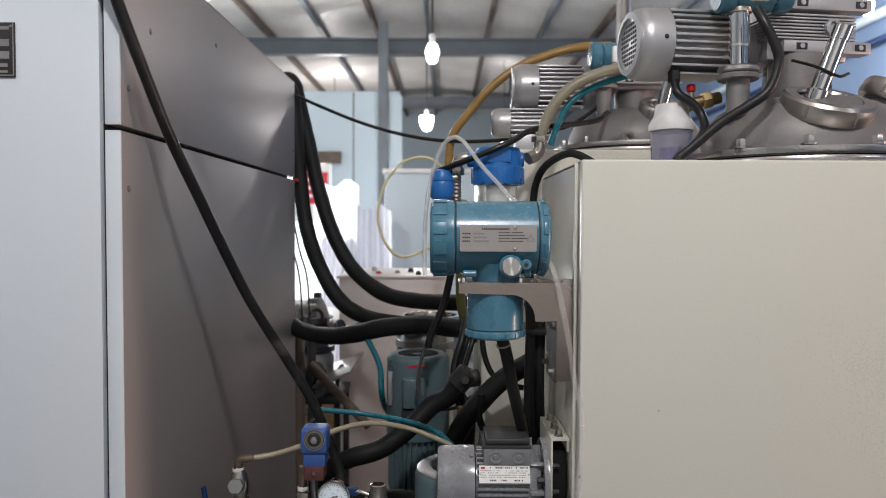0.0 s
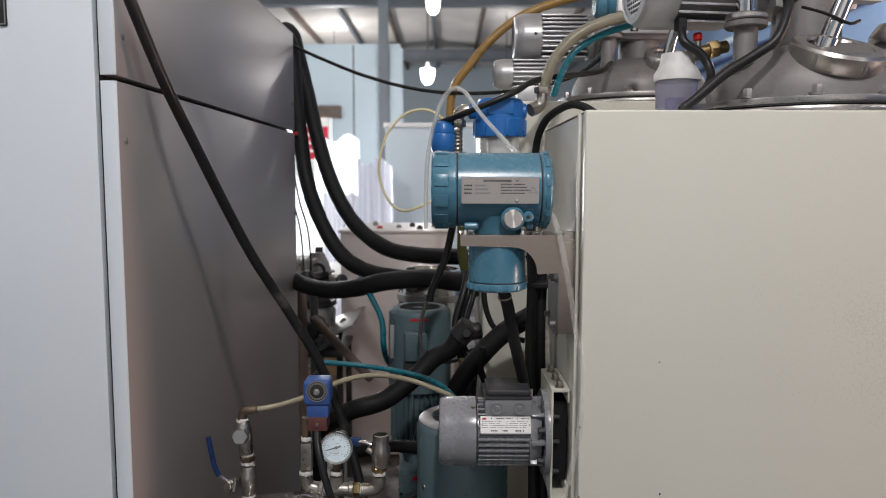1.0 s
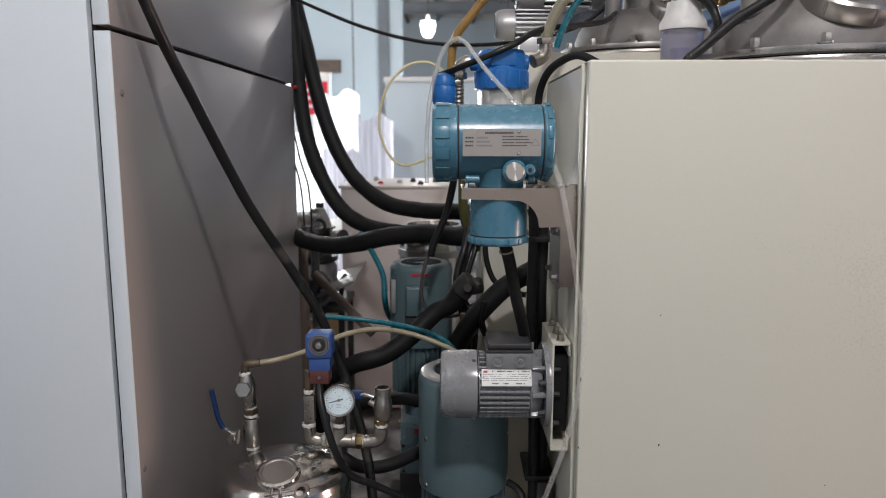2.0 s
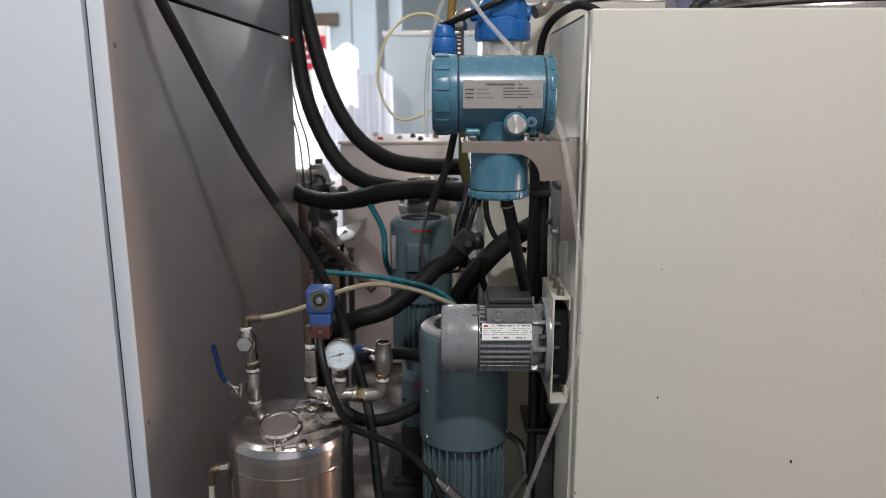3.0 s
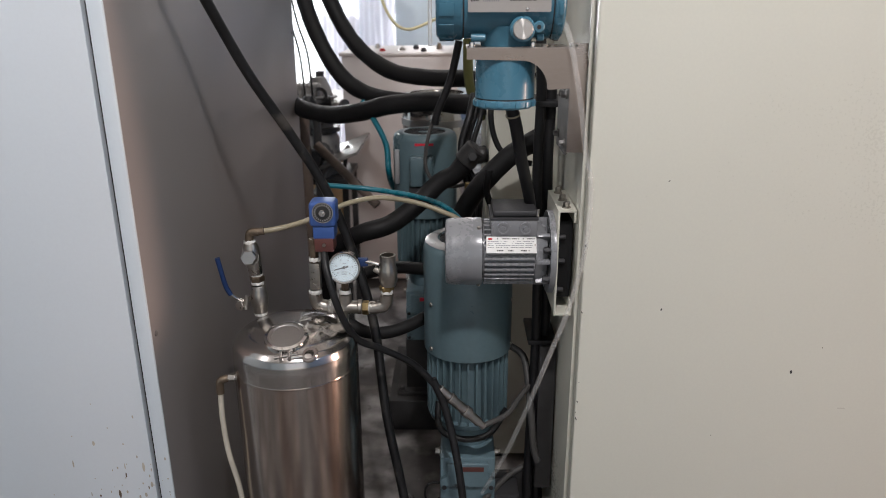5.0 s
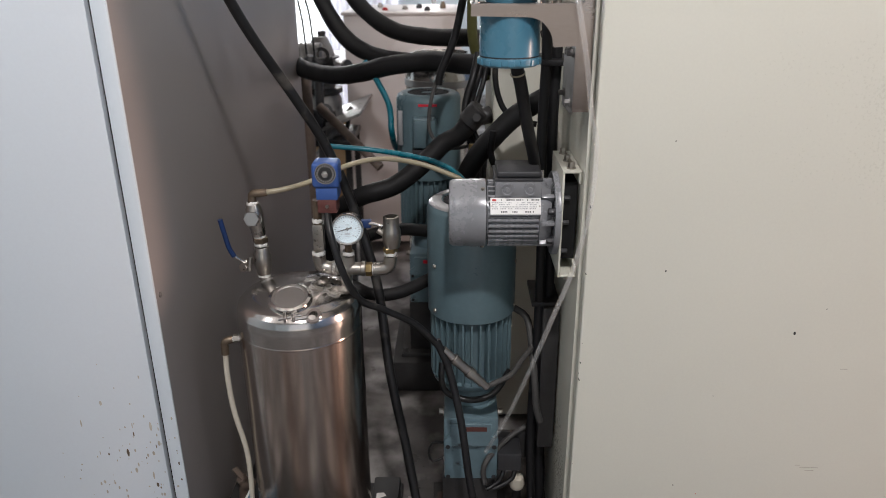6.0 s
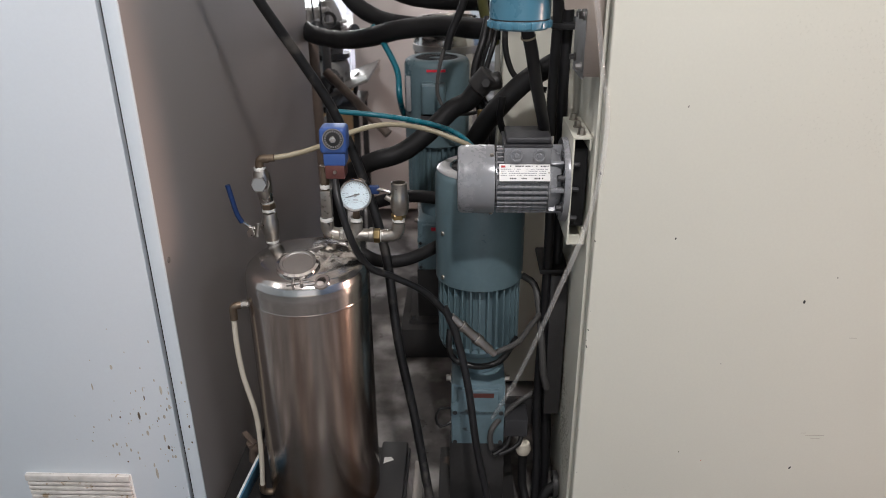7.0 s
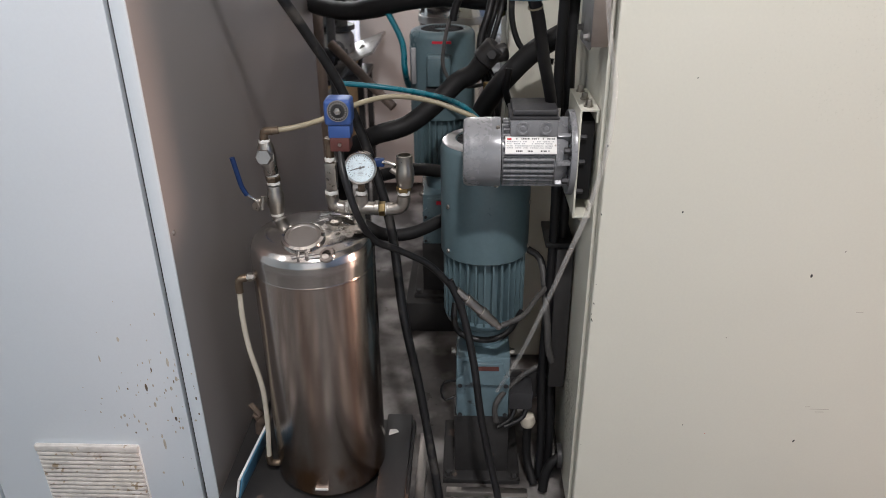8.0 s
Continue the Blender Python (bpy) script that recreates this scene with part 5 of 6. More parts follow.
part("needle", rod(on_dial(-105 * flip, 0.021), on_dial(75 * flip, 0.009), 0.0008, 6, r1=0.0019), INK, ga, "black pointer")
part("needle_hub", rod(gm @ Vector((0, 0, 0.0045)), gm @ Vector((0, 0, 0.0075)), 0.003, 14), INK, ga)
part("lens", lathe([(0, 0.0088), (0.0284, 0.0088), (0.0284, 0.0098), (0, 0.0098)], gm, 40), GLASS, ga, "clear lens").visible_shadow = False

sv = thing("solenoid_valve", (-0.262, FY, 0.915), "blue solenoid coil on a maroon base with a round label", "valve")
part("pipe", rod((-0.280, FY, 0.904), (-0.279, FY, 0.945), 0.0085, 18), BRONZE, sv)
part("pipe", rod((-0.279, FY, 0.945), (-0.278, FY, 0.955), 0.011, 6), BRONZE, sv)
part("base", box(-0.274, -0.236, FY - 0.022, FY + 0.018, 0.934, 0.962, 0.003), MAROON, sv, "maroon connector block")
part("base_screw", rod((-0.2545, FY - 0.022, 0.949), (-0.2545, FY - 0.026, 0.949), 0.0035, 10), NICKEL, sv)
co = part("coil", box(-0.2815, -0.2295, FY - 0.025, FY + 0.025, 0.985, 1.036, 0.010, seg=3), VALVE_BLUE, sv, "blue plastic coil body")
part("coil_neck", box(-0.276, -0.233, FY - 0.021, FY + 0.021, 0.960, 0.986, 0.004), VALVE_BLUE, sv)
bz = lathe([(0, 0), (0.0205, 0), (0.0205, 0.0012), (0, 0.0012)], frame_to((-0.2535, FY - 0.025, 1.0155), (0.02, -1, 0.05)), 40)
lbk = part("round_label", bz, INK, co, "black label with a pale ring of print")
part("label_ring", lathe([(0.0190, 0.0013), (0.0202, 0.0013), (0.0202, 0.0017), (0.0190, 0.0017)], frame_to((-0.2535, FY - 0.025, 1.0155), (0.02, -1, 0.05)), 40, closed=False), PLATE, lbk)
for i in range(22):
    a = 2 * math.pi * i / 22
    part("print_mark", moved(box(-0.0011, 0.0011, 0.0135, 0.0172, 0.0013, 0.0017), frame_to((-0.2535, FY - 0.025, 1.0155), (0.02, -1, 0.05)) @ Matrix.Rotation(a, 4, 'Z')), PLATE, lbk)
part("coil_nut", hexnut((-0.2535, FY - 0.0262, 1.0155), (0.02, -1, 0.05), 0.0072, 0.006), CHROME, co)
part("coil_stud", rod((-0.2535, FY - 0.030, 1.0155), (-0.2532, FY - 0.037, 1.016), 0.0034, 12), CHROME, co)

# ------------------------------------------------------------ floor things round the tank
solo("tank_platform", box(-0.56, -0.135, 1.18, 1.618, 0.150, 0.168, 0.003), BLACK_IRON, "black steel platform plate under the tank", "platform")
for i, (x, y) in enumerate(((-0.54, 1.2), (-0.17, 1.2), (-0.54, 1.58), (-0.17, 1.58))):
    solo("platform_leg", box(x - 0.02, x + 0.02, y - 0.02, y + 0.02, 0.0, 0.1495, 0.002), BLACK_IRON, "black square steel leg under the platform", "leg", "platform legs")
solo("black_case", box(-0.205, -0.140, 1.22, 1.608, 0.1685, 0.196, 0.006), BLACK_IRON, "black plastic case lying beside the tank", "box")
solo("paper_scrap", extrude_poly([(-0.014, -0.008), (0.013, -0.004), (0.010, 0.008), (-0.006, 0.012)], 0.0008, Matrix.Translation((-0.184, 1.535, 0.1965)) @ Matrix.Rotation(radians(20), 4, 'Z')), TAPE, "torn white label stuck on the black case", "label")
fd = thing("folder", (-0.495, 1.43, 0.169), "blue document folder with white pages leaning beside the tank", "folder")
part("cover", moved(box(-0.002, 0.002, -0.095, 0.095, 0.0, 0.06, 0.0008), Matrix.Translation((-0.505, 1.43, 0.169)) @ Matrix.Rotation(radians(-4), 4, 'Z') @ Matrix.Rotation(radians(12), 4, 'Y')), PAPER_BLUE, fd)
part("pages", moved(box(-0.008, -0.003, -0.096, 0.09, 0.002, 0.056), Matrix.Translation((-0.505, 1.43, 0.169)) @ Matrix.Rotation(radians(-4), 4, 'Z') @ Matrix.Rotation(radians(12), 4, 'Y')), WHITE, fd, "white pages")
cz = thing("rusty_valve", (-0.52, 1.585, 0.169), "small grimy brass tap standing on the platform", "valve")
part("body", sweep([(-0.522, 1.56, 0.169), (-0.520, 1.56, 0.195), (-0.512, 1.555, 0.212), (-0.495, 1.55, 0.215)], 0.013, 14, wobble=0.1), RUST_M, cz)
part("bonnet", hexnut((-0.519, 1.56, 0.212), (-0.25, -0.2, 1), 0.014, 0.018), RUST_M, cz)
part("lever", moved(box(-0.030, 0.012, -0.007, 0.007, 0, 0.005, 0.002), Matrix.Translation((-0.522, 1.557, 0.231)) @ Matrix.Rotation(radians(-35), 4, 'Z') @ Matrix.Rotation(radians(25), 4, 'Y')), RUST_M, cz, "brown tap lever")
solo("floor_frame", merge(box(-0.055, 0.15, 1.525, 1.545, 0.0, 0.014, 0.002), box(-0.135, -0.110, 1.50, 1.75, 0.0, 0.014, 0.002)), STEEL, "scuffed steel angle frame on the floor", "frame")

# ------------------------------------------------------------ hoses and cables in front
hose("power_cable", [(-0.60, 1.27, 2.05), (-0.582, 1.31, 1.90), (-0.565, 1.343, 1.812), (-0.545, 1.37, 1.732), (-0.510, 1.43, 1.592), (-0.483, 1.50, 1.486), (-0.439, 1.57, 1.346), (-0.401, 1.60, 1.255), (-0.339, 1.64, 1.135), (-0.283, 1.66, 1.026), (-0.230, 1.66, 0.885), (-0.180, 1.62, 0.717), (-0.151, 1.56, 0.514), (-0.113, 1.52, 0.321), (-0.072, 1.45, 0.09), (-0.06, 1.41, 0.012)], 0.0108, CABLE, "scuffed black cable slung diagonally past the cabinet to the floor", "cable", wobble=0.03)
hose("solenoid_cable", [(-0.258, 1.49, 0.937), (-0.247, 1.455, 0.895), (-0.223, 1.44, 0.818), (-0.196, 1.46, 0.754), (-0.15, 1.49, 0.717), (-0.087, 1.51, 0.672), (-0.039, 1.52, 0.614), (-0.030, 1.52, 0.607)], 0.0075, CABLE, "black cable from the solenoid coil", "cable")
ic = thing("cable_connector", (0.02, 1.525, 0.56), "inline nickel cable connector lying against the pump", "connector")
A, B = Vector((-0.030, 1.52, 0.607)), Vector((0.068, 1.53, 0.505))
for a, b, r in ((0.0, 0.22, 0.009), (0.22, 0.30, 0.0125), (0.30, 0.55, 0.011), (0.55, 0.66, 0.0135), (0.66, 0.88, 0.0105), (0.88, 1.0, 0.008)):
    part("sleeve", rod(A.lerp(B, a), A.lerp(B, b), r, 18, 0.001), STEEL, ic)
hose("connector_cable", [(0.066, 1.53, 0.507), (0.12, 1.56, 0.518), (0.148, 1.60, 0.532), (0.177, 1.64, 0.547)], 0.0065, CABLE_GREY, "grey cable running on to the cabinet side", "cable")
hose("floor_conduit", [(-0.045, 1.52, 0.63), (-0.017, 1.51, 0.56), (0.009, 1.48, 0.447), (0.028, 1.45, 0.314), (0.051, 1.43, 0.20), (0.075, 1.40, 0.09), (0.085, 1.39, 0.012)], 0.0088, CONDUIT, "black corrugated conduit hanging to the floor", "conduit", ribs=0.05)
hose("clear_tube", [(0.123, 1.50, 1.48), (0.154, 1.46, 1.429), (0.181, 1.36, 1.365), (0.194, 1.337, 1.313), (0.211, 1.342, 1.234), (0.224, 1.346, 1.155), (0.237, 1.348, 1.097), (0.233, 1.345, 0.99), (0.211, 1.35, 0.872), (0.177, 1.36, 0.758), (0.144, 1.39, 0.632), (0.108, 1.44, 0.492), (0.066, 1.52, 0.338)], 0.0048, CLEAR_THIN, "clear plastic tube looped down the cabinet corner", "tube")
hose("transmitter_conduit", [(0.098, 1.405, 1.235), (0.111, 1.42, 1.19), (0.127, 1.46, 1.118), (0.150, 1.53, 1.034), (0.170, 1.60, 0.94)], 0.0118, CONDUIT, "black corrugated conduit from the transmitter", "conduit", ribs=0.05)
solo("cable_tie", lathe([(0.0122, -0.0015), (0.0132, -0.0015), (0.0132, 0.0015), (0.0122, 0.0015)], frame_to((0.104, 1.411, 1.212), (0.2, 0.3, -1)), 20, closed=False), BEIGE, "pale plastic cable tie round the conduit", "cable tie")
for i, (x, y, r, mt) in enumerate(((0.182, 1.640, 0.011, CONDUIT), (0.205, 1.665, 0.012, CONDUIT), (0.192, 1.705, 0.013, RUBBER), (0.214, 1.735, 0.014, CONDUIT))):
    k = dict(ribs=0.05) if mt is CONDUIT else {}
    hose("side_conduit", [(x - 0.008, y, 1.36 - 0.05 * i), (x - 0.002, y, 1.22), (x - 0.004, y, 1.05), (x + 0.004, y - 0.01, 0.80), (x + 0.006, y, 0.55), (x, y, 0.30), (x + 0.006, y - 0.02, 0.12), (x + 0.002, y - 0.05, 0.01)], r, mt, "black conduit running down the cabinet side", "conduit", **k)
solo("cable_strap", box(0.168, 0.2345, 1.625, 1.75, 1.196, 1.208, 0.003), CONDUIT, "black strap holding the conduits to the cabinet side", "strap")
solo("cable_strap", box(0.170, 0.2345, 1.622, 1.75, 0.66, 0.672, 0.003), CONDUIT, "black strap holding the conduits to the cabinet side", "strap")
solo("cable_channel", box(0.196, 0.2345, 1.615, 1.655, 0.28, 0.66, 0.003), BLACK_IRON, "black cable channel on the cabinet side", "channel")
hose("teal_tube", [(-0.292, 1.72, 1.011), (-0.195, 1.74, 0.997), (-0.093, 1.72, 0.986), (-0.028, 1.70, 0.971), (0.010, 1.66, 0.953), (0.03, 1.62, 0.93)], 0.0058, TEAL, "teal pneumatic tube bending towards the pump", "tube")
hose("beige_tube", [(-0.395, 1.52, 0.9635), (-0.354, 1.53, 0.967), (-0.302, 1.56, 0.975), (-0.229, 1.62, 0.994), (-0.162, 1.66, 0.997), (-0.085, 1.68, 0.981), (-0.024, 1.67, 0.962), (0.012, 1.65, 0.950), (0.03, 1.615, 0.925)], 0.0055, BEIGE, "yellowed pneumatic tube from the strainer", "tube")
hose("side_cable", [(0.105, 1.73, 0.625), (0.134, 1.70, 0.621), (0.166, 1.69, 0.600), (0.176, 1.66, 0.556), (0.184, 1.62, 0.47), (0.190, 1.61, 0.40), (0.20, 1.61, 0.36)], 0.0085, CABLE_GREY, "grey cable beside the pump", "cable")
hose("low_hose", [(0.069, 1.585, 0.195), (0.064, 1.58, 0.235), (0.072, 1.585, 0.263), (0.10, 1.62, 0.272), (0.14, 1.66, 0.285), (0.182, 1.68, 0.300)], 0.0068, CABLE_GREY, "grey hose bent round the gear housing", "hose")
hose("neck_cable", [(-0.035, 1.63, 0.51), (-0.036, 1.61, 0.47), (-0.022, 1.595, 0.447), (0.026, 1.585, 0.436), (0.070, 1.59, 0.440), (0.098, 1.61, 0.452), (0.125, 1.66, 0.47)], 0.0075, CABLE, "black cable wrapped round the pump neck", "cable")
tbk = thing("terminal_block", (0.13, 1.63, 0.215), "black plastic connector block beside the gear housing", "connector")
part("block", box(0.100, 0.158, 1.60, 1.67, 0.220, 0.270, 0.004), GREY_DK, tbk)
part("bracket_arm", box(0.088, 0.196, 1.672, 1.682, 0.205, 0.285, 0.002), BLACK_IRON, tbk)
hose("block_lead", [(0.118, 1.615, 0.222), (0.108, 1.60, 0.195), (0.085, 1.59, 0.180), (0.072, 1.585, 0.176)], 0.006, CABLE, "black lead from the connector block", "cable")
hose("block_lead", [(0.145, 1.615, 0.222), (0.138, 1.60, 0.200), (0.112, 1.59, 0.186), (0.09, 1.585, 0.178)], 0.006, CABLE, "black lead from the connector block", "cable")
hose("wire_loop", [(-0.032, 1.62, 0.29), (-0.06, 1.61, 0.295), (-0.07, 1.61, 0.265), (-0.06, 1.61, 0.24), (-0.034, 1.62, 0.245)], 0.0032, CABLE, "thin black wire looped from the gear housing", "wire")
solo("plastic_stopper", lathe([(0, 0), (0.016, 0.0), (0.020, 0.012), (0.016, 0.03), (0.008, 0.036), (0, 0.036)], Matrix.Translation((0.150, 1.61, 0.165)) , 20), TUBE_GREY, "white plastic stopper on an upright hose end", "stopper")
hose("drain_hose", [(0.17, 1.56, 0.012), (0.155, 1.60, 0.05), (0.150, 1.61, 0.10), (0.150, 1.61, 0.164)], 0.011, RUBBER, "black drain hose standing up from the floor")
solo("wall_ring", lathe([(0.018, -0.006), (0.032, -0.006), (0.032, 0.006), (0.018, 0.006)], frame_to((0.229, 1.57, 0.10), (1, 0, 0)), 28, closed=False), BLACK_IRON, "black rubber grommet in the cabinet side", "grommet")
hose("grommet_hose", [(0.236, 1.57, 0.10), (0.21, 1.56, 0.085), (0.195, 1.55, 0.05), (0.19, 1.54, 0.012)], 0.012, RUBBER, "black hose through the cabinet grommet", "hose")

# ------------------------------------------------------------ hoses farther back
hose("insulated_hose", [(-0.72, 3.02, 1.86), (-0.68, 3.00, 1.96), (-0.635, 2.97, 2.0), (-0.598, 2.95, 1.975), (-0.580, 2.95, 1.905), (-0.541, 2.93, 1.752), (-0.492, 2.90, 1.553), (-0.426, 2.85, 1.38), (-0.342, 2.80, 1.254), (-0.226, 2.72, 1.178), (-0.10, 2.65, 1.159), (0.039, 2.55, 1.164), (0.10, 2.5, 1.16)], 0.0285, RUBBER, "thick black insulated hose sagging from the cabinet top", "hose", wobble=0.05)
hose("insulated_hose", [(-0.70, 2.95, 1.82), (-0.66, 2.93, 1.93), (-0.62, 2.91, 1.962), (-0.594, 2.90, 1.93), (-0.583, 2.89, 1.845), (-0.566, 2.88, 1.638), (-0.535, 2.86, 1.422), (-0.471, 2.80, 1.264), (-0.39, 2.75, 1.149), (-0.295, 2.70, 1.097), (-0.177, 2.62, 1.084), (-0.06, 2.55, 1.09)], 0.0285, RUBBER, "thick black insulated hose sagging beside its twin", "hose", wobble=0.05)
hose("insulated_hose", [(-0.68, 2.90, 1.09), (-0.60, 2.85, 1.05), (-0.53, 2.75, 1.036), (-0.42, 2.65, 1.033), (-0.317, 2.55, 1.055), (-0.205, 2.48, 1.088), (-0.072, 2.42, 1.107), (0.018, 2.35, 1.108), (0.104, 2.30, 1.112)], 0.0305, RUBBER, "thick black insulated hose running across", "hose", wobble=0.04)
hose("insulated_hose", [(-0.43, 2.45, 0.40), (-0.41, 2.35, 0.56), (-0.365, 2.2, 0.69), (-0.27, 2.08, 0.779), (-0.177, 2.08, 0.81), (-0.10, 2.10, 0.864), (-0.038, 2.12, 0.921), (0.005, 2.115, 0.945), (0.035, 2.11, 0.985), (0.046, 2.108, 1.0)], 0.027, RUBBER, "black insulated hose rising towards the far cabinet", "hose", wobble=0.04)
hose("insulated_hose", [(-0.02, 1.96, 0.76), (0.011, 1.95, 0.84), (0.031, 1.95, 0.894), (0.072, 1.95, 0.955), (0.143, 1.95, 1.029), (0.218, 1.94, 1.079), (0.25, 1.935, 1.10)], 0.026, RUBBER, "black insulated hose behind the conduits", "hose", wobble=0.04)
hose("low_back_hose", [(-0.34, 1.82, 0.66), (-0.274, 1.80, 0.639), (-0.216, 1.78, 0.618), (-0.143, 1.78, 0.623), (-0.05, 1.84, 0.643)], 0.016, RUBBER, "black rubber hose behind the tank", "hose")
hose("mid_back_hose", [(-0.24, 1.92, 0.72), (-0.194, 1.90, 0.739), (-0.127, 1.88, 0.754), (-0.03, 1.80, 0.773)], 0.016, RUBBER, "black rubber hose behind the ball valve", "hose")
hose("teal_tube", [(-0.30, 2.55, 1.09), (-0.258, 2.50, 1.037), (-0.217, 2.45, 0.967), (-0.207, 2.40, 0.899), (-0.203, 2.47, 0.83), (-0.18, 2.57, 0.76)], 0.0095, TEAL, "teal pneumatic tube hanging beside the far pump", "tube")
hose("thin_cable", [(-0.59, 2.85, 1.923), (-0.464, 2.80, 1.863), (-0.305, 2.70, 1.791), (-0.138, 2.60, 1.735), (0.017, 2.50, 1.705), (0.195, 2.38, 1.698), (0.373, 2.33, 1.734), (0.47, 2.28, 1.80)], 0.0062, CABLE, "thin black cable sagging across the gap", "cable")
hose("clear_tube", [(-0.056, 1.95, 1.30), (-0.056, 1.95, 1.398), (-0.048, 1.92, 1.498), (-0.022, 1.90, 1.602), (0.008, 1.88, 1.642), (0.037, 1.86, 1.635), (0.078, 1.80, 1.573), (0.13, 1.70, 1.503), (0.145, 1.60, 1.475), (0.15, 1.52, 1.45)], 0.0055, CLEAR, "clear plastic tube arched over the filters", "tube")
hose("yellow_tube", [(-0.002, 2.60, 1.62), (-0.07, 2.60, 1.66), (-0.148, 2.60, 1.644), (-0.212, 2.60, 1.57), (-0.237, 2.60, 1.453), (-0.206, 2.60, 1.356), (-0.147, 2.60, 1.317), (-0.04, 2.60, 1.356)], 0.0048, YELLOWTUBE, "pale yellow tube hanging in a loop", "tube")
hose("amber_hose", [(0.553, 2.57, 2.035), (0.446, 2.52, 2.019), (0.353, 2.52, 1.998), (0.241, 2.52, 1.955), (0.147, 2.52, 1.886), (0.069, 2.52, 1.796), (0.016, 2.52, 1.717), (0.005, 2.52, 1.595), (0.0, 2.52, 1.453)], 0.0142, AMBER, "amber hose arching down from the far reactor", "hose")
BH = [(0.50, 1.95, 1.84), (0.456, 1.95, 1.832), (0.385, 1.95, 1.815), (0.314, 1.95, 1.779), (0.264, 1.95, 1.722), (0.236, 1.95, 1.651)]
bh = thing("spiral_hose", (0.236, 1.95, 1.651), "clouded hose with a metal spiral wire", "hose")
part("core", sweep(BH, 0.0138, 16), BRAID, bh)
bline = smooth_line(BH, 0.001)
pts_w = []
up = (bline[1] - bline[0]).normalized().orthogonal().normalized()
for k, q in enumerate(bline):
    tg = (bline[min(k + 1, len(bline) - 1)] - bline[max(k - 1, 0)]).normalized()
    up = (up - tg * up.dot(tg)).normalized()
    a = k * 0.001 / 0.005 * 2 * math.pi
    pts_w.append(q + (up * math.cos(a) + tg.cross(up) * math.sin(a)) * 0.0140)
part("spiral_wire", sweep(pts_w[1:-1], 0.0008, 4, 0.01), BRAID_WIRE, bh)
hose("teal_tube", [(0.49, 1.975, 1.825), (0.454, 1.975, 1.812), (0.382, 1.975, 1.788), (0.317, 1.975, 1.745), (0.284, 1.975, 1.685), (0.267, 1.975, 1.636)], 0.0085, TEAL, "teal tube under the braided hose", "tube")
hose("arc_cable", [(0.34, 1.72, 1.562), (0.30, 1.755, 1.590), (0.273, 1.78, 1.594), (0.237, 1.82, 1.573), (0.219, 1.86, 1.538), (0.212, 1.88, 1.483), (0.205, 1.88, 1.35)], 0.009, RUBBER, "black cable bent over the cabinet edge", "cable")
hose("filter_cable", [(-0.03, 1.95, 1.564), (0.055, 1.87, 1.590), (0.152, 1.86, 1.63), (0.228, 1.95, 1.675), (0.402, 2.10, 1.715), (0.47, 2.24, 1.76)], 0.0075, CABLE, "black cable lying over the filter head", "cable")
hose("pump_cable", [(-0.046, 2.22, 1.10), (-0.052, 2.26, 1.09), (-0.075, 2.25, 1.02), (-0.082, 2.25, 0.935), (-0.046, 2.24, 0.885), (0.025, 2.20, 0.893), (0.072, 2.15, 0.938)], 0.0055, CABLE_GREY, "grey cable looped past the far pump", "cable")
hose("black_lead", [(0.016, 2.20, 1.30), (-0.008, 2.20, 1.196), (-0.046, 2.20, 1.104), (-0.052, 2.2, 1.07)], 0.011, CONDUIT, "black lead with a moulded plug", "cable")
hose("olive_hose", [(0.045, 2.20, 1.50), (0.042, 2.25, 1.32), (0.048, 2.33, 1.17), (0.09, 2.40, 1.06)], 0.015, OLIVE, "olive hose hanging behind the transmitter", "hose")
for dx, dy, r in ((0.0, 0.0, 0.0115), (0.016, 0.03, 0.009), (0.030, -0.02, 0.0075)):
    hose("back_cable", [(0.06 + dx, 2.24 + dy, 1.15), (0.045 + dx, 2.20 + dy, 1.09), (0.024 + dx, 2.18 + dy, 1.018), (0.028 + dx * 0.6, 2.16 + dy, 0.956), (0.045 + dx, 2.14 + dy, 0.895), (0.055 + dx * 0.6, 2.12 + dy, 0.80), (0.05 + dx * 0.6, 2.105 + dy, 0.55)], r, CABLE, "black cable in the bundle beside the far pump", "cable")
hose("loop_cable", [(0.10, 1.97, 1.22), (0.095, 1.97, 1.12), (0.115, 1.965, 1.05), (0.15, 1.96, 1.02), (0.2, 1.95, 1.01)], 0.0075, CABLE, "black cable looped behind the transmitter", "cable")
hose("loop_cable", [(0.09, 1.92, 1.0), (0.085, 1.92, 0.94), (0.11, 1.92, 0.89), (0.15, 1.92, 0.87), (0.2, 1.92, 0.9)], 0.009, RUBBER, "black hose looped behind the motor", "hose")
hc = thing("hose_coupling", (0.05, 2.11, 0.97), "black iron coupling at the end of the insulated hose", "coupling")
part("body", rod((0.028, 2.112, 0.978), (0.066, 2.106, 1.022), 0.032, 20, 0.005), BLACK_IRON, hc)
part("flange", rod((0.060, 2.106, 0.998), (0.094, 2.112, 1.004), 0.024, 18, 0.004), BLACK_IRON, hc)
part("nut", hexnut((0.052, 2.085, 1.0), (0, -1, 0.2), 0.013, 0.012), BLACK_IRON, hc)
bv = thing("brass_fitting", (0.037, 2.05, 0.85), "small brass fitting among the black hoses", "fitting")
part("body", hexnut((0.037, 2.06, 0.86), (0, 0, 1), 0.014, 0.02), BRASS, bv)
part("tip", rod((0.037, 2.06, 0.88), (0.040, 2.06, 0.935), 0.009, 14, 0.002), BRASS, bv)
part("tail", rod((0.037, 2.06, 0.86), (0.030, 2.06, 0.82), 0.010, 14, 0.002), BRASS, bv)


